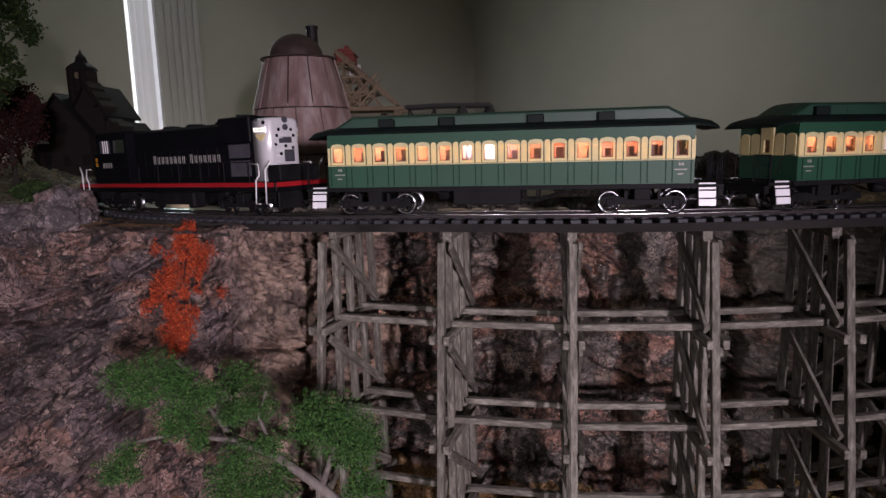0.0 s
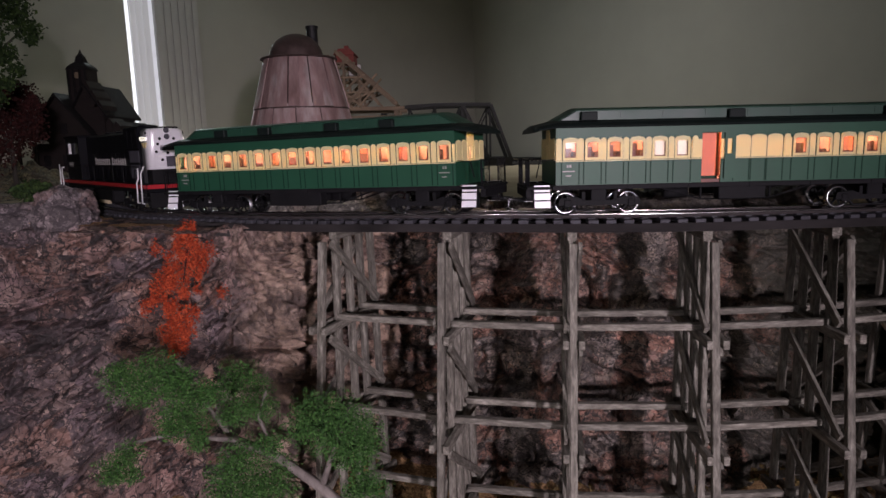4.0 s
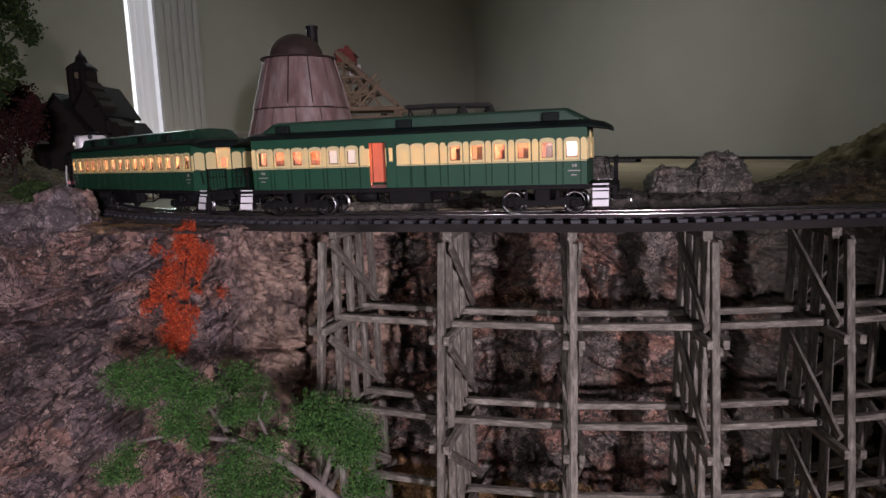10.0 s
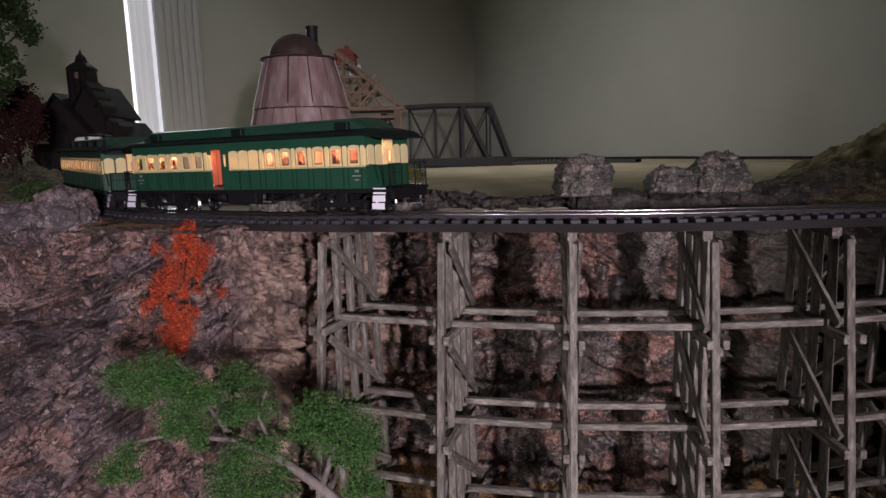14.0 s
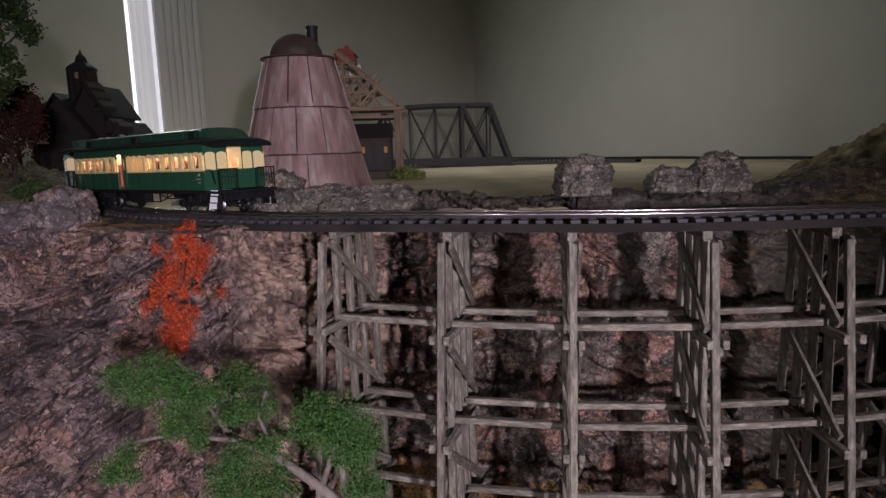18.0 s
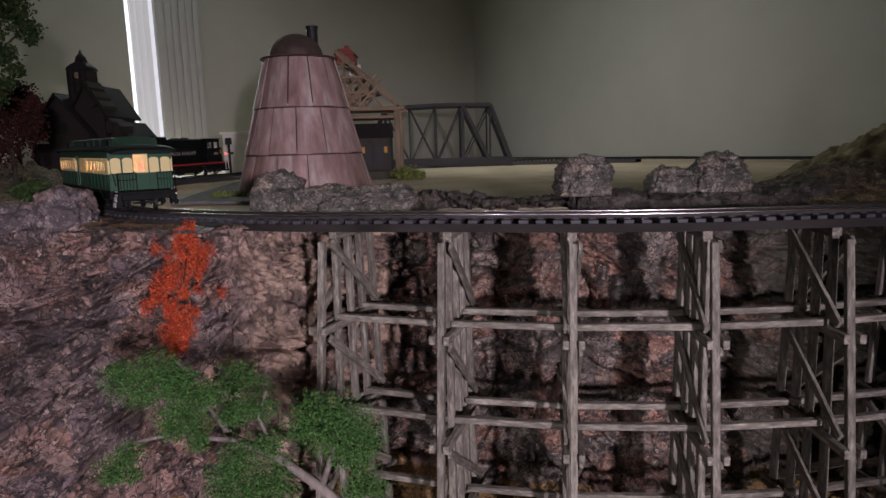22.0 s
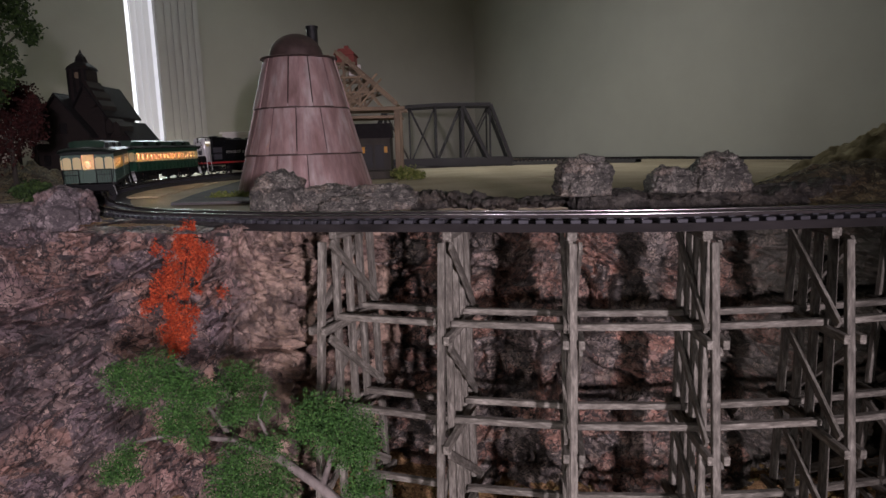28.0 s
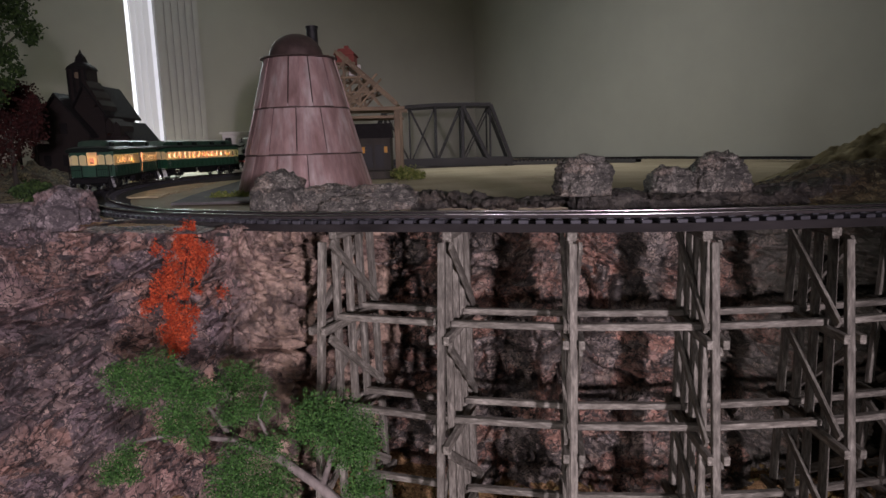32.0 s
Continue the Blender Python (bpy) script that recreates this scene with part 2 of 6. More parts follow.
M_TIE = material("black_plastic_tie", two((0.040, 0.040, 0.047), 0.35), 0.6, scale=60, spec=0.25, bump=0.0003, vary=0.2, stretch=(1, 0.2, 1))
M_DECK = material("dark_stained_stringer", two((0.020, 0.018, 0.018), 0.4), 0.85, scale=40, stretch=(0.2, 1, 1), bump=0.0005, spec=0.12)
M_RAIL = material("brass_dull_rail", two((0.030, 0.026, 0.026), 0.3), 0.75, 0.0, scale=60, rough_vary=0.1, spec=0.15)
M_RAILTOP = material("polished_rail_head", two((0.66, 0.64, 0.63), 0.12), 0.24, 1.0, scale=80, rough_vary=0.06)
M_TAN = material("tan_painted_board", [(0.3, (0.32, 0.275, 0.19)), (0.55, (0.41, 0.355, 0.255)), (0.8, (0.47, 0.41, 0.30))], 0.85,
                 scale=5, bump=0.0006, bump_scale=120, fine=0.08, spec=0.08)
M_ROAD = material("grey_road", two((0.105, 0.10, 0.098), 0.25), 0.85, scale=14, bump=0.0005, fine=0.15, spec=0.08)
M_PLANK = material("tan_planks", two((0.40, 0.335, 0.22), 0.2), 0.8, scale=30, stretch=(0.2, 1, 1), vary=0.15, spec=0.08)
M_GRAVEL = material("brown_gravel", [(0.3, (0.085, 0.048, 0.024)), (0.5, (0.29, 0.170, 0.075)), (0.7, (0.62, 0.42, 0.21))], 0.9, scale=190, bump=0.002, bump_scale=300)
M_BALLAST = material("dark_ballast", [(0.3, (0.012, 0.011, 0.011)), (0.7, (0.055, 0.05, 0.047))], 0.9, scale=200, bump=0.0015, bump_scale=260)
M_WALL = material("grey_green_wall_paint", two((0.365, 0.358, 0.318), 0.05), 0.75, scale=3, bump=0.0004, bump_scale=300, spec=0.3)
M_CEIL = material("ceiling_paint", two((0.7, 0.69, 0.66), 0.03), 0.9, scale=3)
M_FLOOR = material("room_carpet", two((0.16, 0.13, 0.11), 0.2), 0.95, scale=40, bump=0.002)
M_TRIM = material("white_trim_paint", two((0.40, 0.39, 0.375), 0.05), 0.5, scale=10, spec=0.3)
M_BASE = material("dark_backboard_edge", two((0.03, 0.03, 0.03), 0.3), 0.7, scale=20)
M_FASCIA = material("fascia_board", two((0.06, 0.055, 0.05), 0.2), 0.8, scale=10)
M_DAY = glow("daylit_window_glass", (0.93, 0.94, 1.0), 1.05)
# softer pane and blind: daylight behind them is set as their own glow
M_DAY_SOFT = glow("softer_pane_glow", (0.90, 0.90, 0.98), 0.50, 0.5)
M_SHEER = glow("self_glowing_sheer_curtain", (0.92, 0.90, 0.95), 0.25, 0.45)

M_GREEN = material("coach_green_lacquer", two((0.011, 0.058, 0.031), 0.15), 0.50, scale=18, rough_vary=0.06, spec=0.38)
M_GREEN_D = material("coach_seam_green", two((0.008, 0.034, 0.020), 0.2), 0.6, scale=30, spec=0.16)


def translucent_plastic(name, colour, share_through):
    """Cream plastic that lets some of the lamplight through."""
    m = material(name, two(colour, 0.04), 0.45, scale=25, rough_vary=0.05, spec=0.3)
    nt = m.node_tree
    tl = nt.nodes.new("ShaderNodeBsdfTranslucent")
    tl.inputs[0].default_value = (*colour, 1)
    mx = nt.nodes.new("ShaderNodeMixShader")
    mx.inputs[0].default_value = share_through
    nt.links.new(nt.nodes["Principled BSDF"].outputs[0], mx.inputs[1])
    nt.links.new(tl.outputs[0], mx.inputs[2])
    nt.links.new(mx.outputs[0], nt.nodes["Material Output"].inputs[0])
    return m


M_CREAM = translucent_plastic("coach_cream_plastic", (0.95, 0.85, 0.49), 0.45)
M_ROOF = material("coach_roof_dark", two((0.006, 0.010, 0.009), 0.3), 0.55, scale=25, rough_vary=0.1, spec=0.12)
M_CLER = material("clerestory_green", two((0.008, 0.040, 0.023), 0.2), 0.50, scale=25, spec=0.50)
M_BLACK = material("black_underframe_plastic", two((0.009, 0.009, 0.010), 0.35), 0.6, scale=40, bump=0.0002, spec=0.09)
M_STEEL = material("bright_steel_tyre", two((0.52, 0.52, 0.54), 0.1), 0.25, 1.0, scale=60, rough_vary=0.05)
M_STEP = material("white_step_plastic", two((0.74, 0.74, 0.78), 0.05), 0.35, scale=40, rough_vary=0.05)
M_ORANGE = material("orange_wood_interior", two((0.64, 0.150, 0.080), 0.15), 0.55, scale=40, stretch=(1, 1, 0.2))
M_SEAT = material("red_brown_seat", two((0.15, 0.060, 0.050), 0.3), 0.6, scale=60)
M_CABIN = material("pink_brown_compartment_lining", two((0.60, 0.27, 0.19), 0.15), 0.6, scale=40)
M_SASH = material("brown_window_rail", two((0.16, 0.06, 0.03), 0.2), 0.6, scale=60)
M_BLIND = material("white_window_blind", two((0.85, 0.78, 0.66), 0.04), 0.7, scale=40)
M_LAMPSTRIP = glow("warm_coach_lamp", (1.0, 0.72, 0.50), 62.0)
M_PANE = thin_glass("coach_window_glass", rough=0.075, ior=1.6)
M_LETTER = material("pale_lettering", two((0.24, 0.235, 0.22), 0.1), 0.5, scale=80)
M_LETTER_W = material("worn_white_lettering", two((0.36, 0.35, 0.33), 0.15), 0.5, scale=200)
M_LOCO = material("loco_black_lacquer", two((0.005, 0.005, 0.0065), 0.3), 0.42, scale=30, rough_vary=0.08, spec=0.07)
M_RED = material("loco_red_stripe", two((0.31, 0.010, 0.016), 0.12), 0.38, scale=30)
M_SILVER = material("loco_silver_paint", two((0.80, 0.79, 0.82), 0.08), 0.30, 0.25, scale=40, rough_vary=0.06)
M_YELLOW = material("yellow_sign_paint", two((0.55, 0.26, 0.02), 0.2), 0.5, scale=40)
M_CHROME = material("white_handrail", two((0.78, 0.78, 0.78), 0.05), 0.3, scale=60)
M_MARK = glow("lit_number_board", (1.0, 0.93, 0.78), 1.5)
M_REDLIGHT = glow("red_signal_lamp", (1.0, 0.10, 0.08), 2.2)
M_CABWIN = thin_glass("cab_window_glass", (0.5, 0.5, 0.55), 0.05)
M_GREY = material("cab_grey_panel", two((0.06, 0.058, 0.07), 0.2), 0.5, scale=40, spec=0.15)

M_BURN = material("burner_rusty_pink_sheet", [(0.22, (0.10, 0.055, 0.048)), (0.38, (0.24, 0.150, 0.140)), (0.52, (0.33, 0.225, 0.215)), (0.64, (0.43, 0.36, 0.345)), (0.78, (0.66, 0.62, 0.60))],
                  0.62, 0.12, scale=16, stretch=(1, 1, 0.16), bump=0.0012, bump_scale=60, vary=0.10, fine=0.2)
M_DOME = material("rusty_mesh_dome", two((0.075, 0.05, 0.045), 0.35), 0.6, 0.3, scale=40, bump=0.0008)
M_RUST = material("brick_red_paint", two((0.22, 0.05, 0.04), 0.25), 0.8, scale=40)
M_WOODB = material("brown_mill_timber", two((0.235, 0.175, 0.115), 0.45), 0.8, scale=40, stretch=(1, 1, 0.2), vary=0.2)
M_SHED = material("dark_shed_boards", two((0.045, 0.040, 0.032), 0.4), 0.8, scale=30, stretch=(1, 1, 0.2), vary=0.2)
M_TRUSS = material("black_bridge_steel", two((0.008, 0.008, 0.009), 0.3), 0.6, scale=40)
M_HOUSE = material("dark_brown_house_boards", two((0.016, 0.010, 0.009), 0.4), 0.85, scale=20, stretch=(1, 1, 3))
M_SLATE = material("dark_shingle_roof", two((0.016, 0.014, 0.015), 0.4), 0.85, scale=50, bump=0.001, spec=0.2)
M_PALE = material("pale_painted_sign", two((0.68, 0.65, 0.64), 0.1), 0.7, scale=20)
M_BARK = material("grey_brown_bark", [(0.3, (0.06, 0.05, 0.045)), (0.7, (0.24, 0.21, 0.19))], 0.85, scale=60, stretch=(1, 1, 0.3), bump=0.001, bump_scale=150)


def leaf_material(name, a, b_, c, rough=0.75):
    m = bpy.data.materials.new(name)
    m.use_nodes = True
    nt = m.node_tree
    b = nt.nodes["Principled BSDF"]
    g = nt.nodes.new("ShaderNodeNewGeometry")
    rp = nt.nodes.new("ShaderNodeValToRGB")
    ramp_set(rp, [(0.0, a), (0.55, b_), (1.0, c)])
    nt.links.new(g.outputs["Random Per Island"], rp.inputs["Fac"])
    nt.links.new(rp.outputs[0], b.inputs["Base Color"])
    b.inputs["Roughness"].default_value = rough
    b.inputs["Specular IOR Level"].default_value = 0.25
    b.inputs["Subsurface Weight"].default_value = 0.0
    return m


M_LEAF = leaf_material("green_foam_foliage", (0.012, 0.036, 0.009), (0.038, 0.105, 0.022), (0.092, 0.200, 0.050))
M_LEAFD = leaf_material("olive_foliage", (0.010, 0.022, 0.007), (0.020, 0.042, 0.010), (0.060, 0.098, 0.026))
M_LEAFR = leaf_material("red_orange_foliage", (0.14, 0.016, 0.007), (0.36, 0.050, 0.018), (0.55, 0.11, 0.04))
M_LEAFM = leaf_material("dark_red_foliage", (0.016, 0.005, 0.005), (0.034, 0.009, 0.008), (0.06, 0.014, 0.012))
M_TUFT = leaf_material("moss_tuft", (0.07, 0.095, 0.022), (0.15, 0.18, 0.045), (0.24, 0.25, 0.09))
M_LITTER = leaf_material("leaf_litter", (0.05, 0.035, 0.015), (0.13, 0.09, 0.03), (0.24, 0.19, 0.07))


# ---------------------------------------------------------------- mesh helpers
def link_mesh(name, bm, mat, parent=None, m=None, smooth=False):
    me = bpy.data.meshes.new(name)
    bmesh.ops.recalc_face_normals(bm, faces=bm.faces[:])
    bm.to_mesh(me)
    bm.free()
    me.materials.append(mat)
    if smooth:
        me.shade_smooth()
    ob = new(name, me)
    ob.parent = parent
    if m is not None:
        ob.matrix_basis = m
    return ob


def part(name, bm, mat, parent, label="", m=None, smooth=False):
    return tagged(link_mesh(name, bm, mat, parent, m, smooth), label)


def share(name, me, parent, m, label=""):
    """A further object on an existing mesh."""
    ob = new(name, me)
    ob.parent = parent
    ob.matrix_basis = m
    return tagged(ob, label)


def empty(name, m, label, category, group="", kind=""):
    ob = new(name)
    ob.empty_display_size = 0.02
    ob.matrix_world = m
    return tagged(ob, label, category, group, kind)


def box(bm, x0, x1, y0, y1, z0, z1, bevel=0.0, m=None):
    vs = [bm.verts.new((x, y, z)) for z in (z0, z1) for y in (y0, y1) for x in (x0, x1)]
    fs = [(0, 2, 3, 1), (4, 5, 7, 6), (0, 1, 5, 4), (2, 6, 7, 3), (0, 4, 6, 2), (1, 3, 7, 5)]
    faces = [bm.faces.new([vs[i] for i in f]) for f in fs]
    if bevel:
        es = list({e for f in faces for e in f.edges})
        r = bmesh.ops.bevel(bm, geom=es, offset=bevel, segments=1, affect="EDGES", profile=0.5)
        vs = list({v for f in r["faces"] for v in f.verts} | {v for v in vs if v.is_valid})
    if m is not None:
        for v in vs:
            v.co = m @ v.co
    return vs


def boxes(rows, bevel=0.0):
    bm = bmesh.new()
    for r in rows:
        box(bm, *r, bevel=bevel)
    return bm


def prism(bm, pts, y0, y1, m=None):
    """Closed outline of (x, z) points, pulled from y0 to y1."""
    a = [bm.verts.new((x, y0, z)) for x, z in pts]
    b = [bm.verts.new((x, y1, z)) for x, z in pts]
    bm.faces.new(a)
    bm.faces.new(b[::-1])
    n = len(pts)
    for i in range(n):
        bm.faces.new((a[i], b[i], b[(i + 1) % n], a[(i + 1) % n]))
    if m is not None:
        for v in a + b:
            v.co = m @ v.co
    return a + b


def axis_frame(p0, p1, side=None):
    """Matrix at p0 whose z runs to p1; its x lies near side."""
    z = (Vector(p1) - Vector(p0)).normalized()
    s = Vector(side) if side is not None else (Vector((1, 0, 0)) if abs(z.x) < 0.9 else Vector((0, 1, 0)))
    y = z.cross(s).normalized()
    x = y.cross(z)
    m = Matrix((x, y, z)).transposed().to_4x4()
    m.translation = Vector(p0)
    return m


def tube(bm, pts, radii, seg=8, cap=True):
    """Round tube through points."""
    rings = []
    pts = [Vector(p) for p in pts]
    if not isinstance(radii, (list, tuple)):
        radii = [radii] * len(pts)
    for i, p in enumerate(pts):
        a, b = pts[max(0, i - 1)], pts[min(len(pts) - 1, i + 1)]
        m = axis_frame(a, b).to_3x3()
        rings.append([bm.verts.new(p + m @ Vector((math.cos(k * math.tau / seg), math.sin(k * math.tau / seg), 0)) * radii[i]) for k in range(seg)])
    for r0, r1 in zip(rings, rings[1:]):
        for k in range(seg):
            bm.faces.new((r0[k], r0[(k + 1) % seg], r1[(k + 1) % seg], r1[k]))
    if cap:
        bm.faces.new(rings[0][::-1])
        bm.faces.new(rings[-1])
    return rings


def lathe(bm, profile, seg=32, m=None, close=True):
    """Turn (radius, height) points about z."""
    rings = []
    for r, z in profile:
        rings.append([bm.verts.new((r * math.cos(k * math.tau / seg), r * math.sin(k * math.tau / seg), z)) for k in range(seg)])
    for a, b in zip(rings, rings[1:]):
        for k in range(seg):
            bm.faces.new((a[k], a[(k + 1) % seg], b[(k + 1) % seg], b[k]))
    if close:
        bm.faces.new(rings[0][::-1])
        bm.faces.new(rings[-1])
    if m is not None:
        for r in rings:
            for v in r:
                v.co = m @ v.co


BEAMS = {}


def beam(name, p0, p1, w, h, mat, parent, side=None, label=""):
    """A squared timber from p0 to p1; alike ones share one mesh."""
    L = round((Vector(p1) - Vector(p0)).length, 3)
    key = (w, h, L, mat.name)
    if key not in BEAMS:
        bm = bmesh.new()
        box(bm, -w / 2, w / 2, -h / 2, h / 2, 0, L, bevel=min(w, h) * 0.1)
        me = bpy.data.meshes.new(name)
        bmesh.ops.recalc_face_normals(bm, faces=bm.faces[:])
        bm.to_mesh(me)
        bm.free()
        me.materials.append(mat)
        BEAMS[key] = me
    m = axis_frame(p0, p1, side)
    ob = new(name, BEAMS[key])
    ob.parent = parent
    if parent is not None:
        m = world_of(parent).inverted() @ m
    ob.matrix_basis = m
    return tagged(ob, label)


def each_box(name, rows, mat, parent, bevel=0.0, label="", m=None):
    """Every box an object of its own."""
    for r in rows:
        part(name, boxes([r], bevel), mat, parent, label, m)


def world_of(ob):
    m = ob.matrix_basis.copy()
    while ob.parent:
        ob = ob.parent
        m = ob.matrix_basis @ m
    return m


def sheet(name, fn, nu, nv, mat, smooth=True, closed=False):
    """A grid of nu x nv points from fn(u, v), u and v in 0..1, as one mesh object."""
    vs = [fn(i / (nu - (0 if closed else 1)), j / (nv - 1)) for j in range(nv) for i in range(nu)]
    fs = []
    for j in range(nv - 1):
        for i in range(nu if closed else nu - 1):
            k = (i + 1) % nu
            fs.append((j * nu + i, j * nu + k, (j + 1) * nu + k, (j + 1) * nu + i))
    me = bpy.data.meshes.new(name)
    me.from_pydata([tuple(v) for v in vs], [], fs)
    me.materials.append(mat)
    if smooth:
        me.shade_smooth()
    return new(name, me)


def facets(q):
    """Broken blocks: every cell of a Voronoi pattern has its own height and tilt."""
    d, pts = noise.voronoi(q)
    c = pts[0]
    r = noise.cell_vector(c * 7.31 + Vector((0.37, 0.11, 0.53)))
    t = noise.cell_vector(c * 11.7 + Vector((3.1, 8.2, 5.7)))
    gap = min(1.0, (d[1] - d[0]) * 11.0)
    return (r.x - 0.5) * 1.3 + (q - c).dot(t - Vector((0.5, 0.5, 0.5))) * 1.0 - 0.95 * (1 - gap)


def crag(p, size=1.0, seed=0.0):
    """Craggy relief, about -1..1: tilted blocks of two sizes, folded ledges and fissures."""
    q = Vector((p[0] + seed, p[1], p[2])) / size
    w = q + Vector((noise.noise(q * 1.3), noise.noise(q * 1.3 + Vector((5, 1, 2))), noise.noise(q * 1.3 + Vector((9, 4, 7))))) * 0.22
    w = w + Vector((noise.noise(q * 4.1), noise.noise(q * 4.1 + Vector((5, 1, 2))), noise.noise(q * 4.1 + Vector((9, 4, 7))))) * 0.03
    huge = facets(Vector((w.x * 0.30, w.y * 0.30, w.z * 0.42)))
    big = facets(Vector((w.x * 0.75, w.y * 0.75, w.z * 1.15)))
    small = facets(Vector((w.x * 1.9, w.y * 1.9, w.z * 3.0)))
    tiny = facets(Vector((w.x * 4.6, w.y * 4.6, w.z * 6.5)))
    return 1.15 * huge + 0.85 * big + 0.62 * small + 0.34 * tiny + 0.35 * noise.noise(q * 0.5)


def creases(p, seed=0.0):
    """Winding folds, 0..1, as in crumpled and recast plaster."""
    w = p + Vector((noise.noise(p * 9), noise.noise(p * 9 + Vector((3, 1, 2))), noise.noise(p * 9 + Vector((8, 4, 6))))) * 0.030
    a = abs(noise.noise(w * 13 + Vector((seed, 0, 0))))
    b = abs(noise.noise(w * 29 + Vector((0, seed, 0))))
    return max(0.0, 1 - a / 0.055) + 0.45 * max(0.0, 1 - b / 0.085)


def fine_rock(p, k=1.0):
    p = Vector(p)
    return noise.fractal(p * 60.0 * k, 0.9, 2.1, 4) + 0.9 * facets(p * 95.0 * k)


# ---------------------------------------------------------------- room
def room_box(bm, a0, a1, b0, b1, z0, z1):
    """Box in the room's own axes: a along the wall on the right, b along the window wall."""
    m = Matrix.Translation(ROOM) @ Matrix((E1, E2, Vector((0, 0, 1)))).transposed().to_4x4()
    return box(bm, a0, a1, b0, b1, z0, z1, m=m)


def room_thing(name, rows, mat, label, kind="structure"):
    bm = bmesh.new()
    for r in rows:
        room_box(bm, *r)
    return tagged(link_mesh(name, bm, mat), label, kind=kind)


LA, LB = 7.4, 6.2
room_thing("wall_right", [(-0.12, LA, -0.12, 0, FLOOR, CEIL)], M_WALL, "plain grey-green painted room wall")
room_thing("wall_window", [(-0.12, 0, 0, 2.216, FLOOR, CEIL), (-0.12, 0, 2.626, LB, FLOOR, CEIL), (-0.12, 0, 2.216, 2.626, FLOOR, -0.30), (-0.12, 0, 2.216, 2.626, 1.25, CEIL)],
           M_WALL, "grey painted room wall with a tall window")
room_thing("wall_back", [(LA, LA + 0.12, -0.12, LB, FLOOR, CEIL)], M_WALL, "plain painted room wall")
room_thing("wall_left", [(-0.12, LA, LB, LB + 0.12, FLOOR, CEIL)], M_WALL, "plain painted room wall")
room_thing("ceiling", [(-0.12, LA + 0.12, -0.12, LB + 0.12, CEIL, CEIL + 0.1)], M_CEIL, "plain white ceiling")
room_thing("floor", [(-0.12, LA + 0.12, -0.12, LB + 0.12, FLOOR - 0.1, FLOOR)], M_FLOOR, "dark carpeted room floor")
room_thing("trim", [(0.0, 5.2, 0.002, 0.02, TABLE - 0.04, TABLE + 0.012)], M_BASE, "dark edge strip where the board meets the wall")

win = empty("window_1", Matrix.Translation(ROOM + E2 * 2.4), "white tall window with fluted casing, bright daylight behind", "window", kind="structure")
wm = win.matrix_world.inverted()


def win_part(name, rows, mat, label=""):
    bm = bmesh.new()
    for a0, a1, b0, b1, z0, z1 in rows:
        room_box(bm, a0, a1, b0 + 0.026, b1 + 0.026, z0, z1)
    bmesh.ops.transform(bm, matrix=wm, verts=bm.verts[:])
    return part(name, bm, mat, win, label)


win_part("casing", [(0.0, 0.022, 2.172, 2.385, -0.35, 1.3)] + [(0.022, 0.034, 2.180 + 0.043 * k, 2.206 + 0.043 * k, -0.35, 1.3) for k in range(5)], M_TRIM, "white fluted casing")
win_part("stile", [(-0.05, 0.030, 2.387, 2.432, -0.35, 1.3)], M_TRIM)
win_part("pane", [(-0.06, -0.05, 2.432, 2.462, -0.3, 1.25)], M_DAY_SOFT, "softer glowing pane beside the blind")
win_part("blind", [(-0.045, -0.012 + 0.012 * (k % 2), 2.462 + 0.0185 * k, 2.4795 + 0.0185 * k, -0.30, 1.25) for k in range(6)], M_SHEER, "white vertical blind, its daylight given as own glow")
win_part("pane", [(-0.06, -0.05, 2.573, 2.61, -0.3, 1.25)], M_DAY, "glowing pane")
win_part("sill", [(-0.05, 0.06, 2.387, 2.62, -0.34, -0.302)], M_TRIM)

# ---------------------------------------------------------------- the layout's ground, cliffs and rocks
CLIFF = [(-0.090, 1.26), (-0.165, 1.215), (-0.228, 1.15), (-0.262, 1.06), (-0.287, 0.998), (-0.335, 0.988), (-0.402, 1.020), (-0.600, 1.062), (-0.800, 1.085), (-1.20, 1.12), (-1.95, 1.18)]


def line_hit(a, p, q):
    """Distance from the circle's centre along angle a to the line through p and q."""
    d = Vector((math.cos(a), math.sin(a)))
    e = Vector(q) - Vector(p)
    w = Vector(p) - Vector((CX, CY))
    det = d.x * -e.y + e.x * d.y
    if abs(det) < 1e-6:
        return 99.0
    r = (w.x * -e.y + e.x * w.y) / det
    return r if r > 0 else 99.0


def ground_reach(deg):
    a = math.radians(deg)
    if -121.5 < deg < -38:
        return R - 0.27
    r = 3.6
    c, e1, e2 = ROOM.xy, E1.xy, E2.xy
    r = min(r, line_hit(a, c, c + e1) - 0.012, line_hit(a, c, c + e2) - 0.012)
    if deg <= -121.5:
        r = min(r, line_hit(a, (-0.2, 1.03), (-1.95, 1.29)))
    if -38 <= deg <= 5:
        r = min(r, R + 0.35)
    return min(r, 3.4)


def ground_point(u, v):
    deg = -180 + 360 * u
    a = math.radians(deg)
    r = 0.02 + (ground_reach(deg) - 0.02) * v
    p = Vector((CX + r * math.cos(a), CY + r * math.sin(a), TABLE))
    p.z += 0.0012 * noise.noise(p * 9) + min(0.0, track_z(a)) * math.exp(-((r - TRACK_R) / 0.42) ** 2)
    return p


ground = tagged(sheet("ground", ground_point, 720, 26, M_TAN, closed=True), "tan painted flat board of the railway layout", kind="structure")
gs = ground.modifiers.new("thickness", "SOLIDIFY")
gs.thickness, gs.offset = 0.02, 1


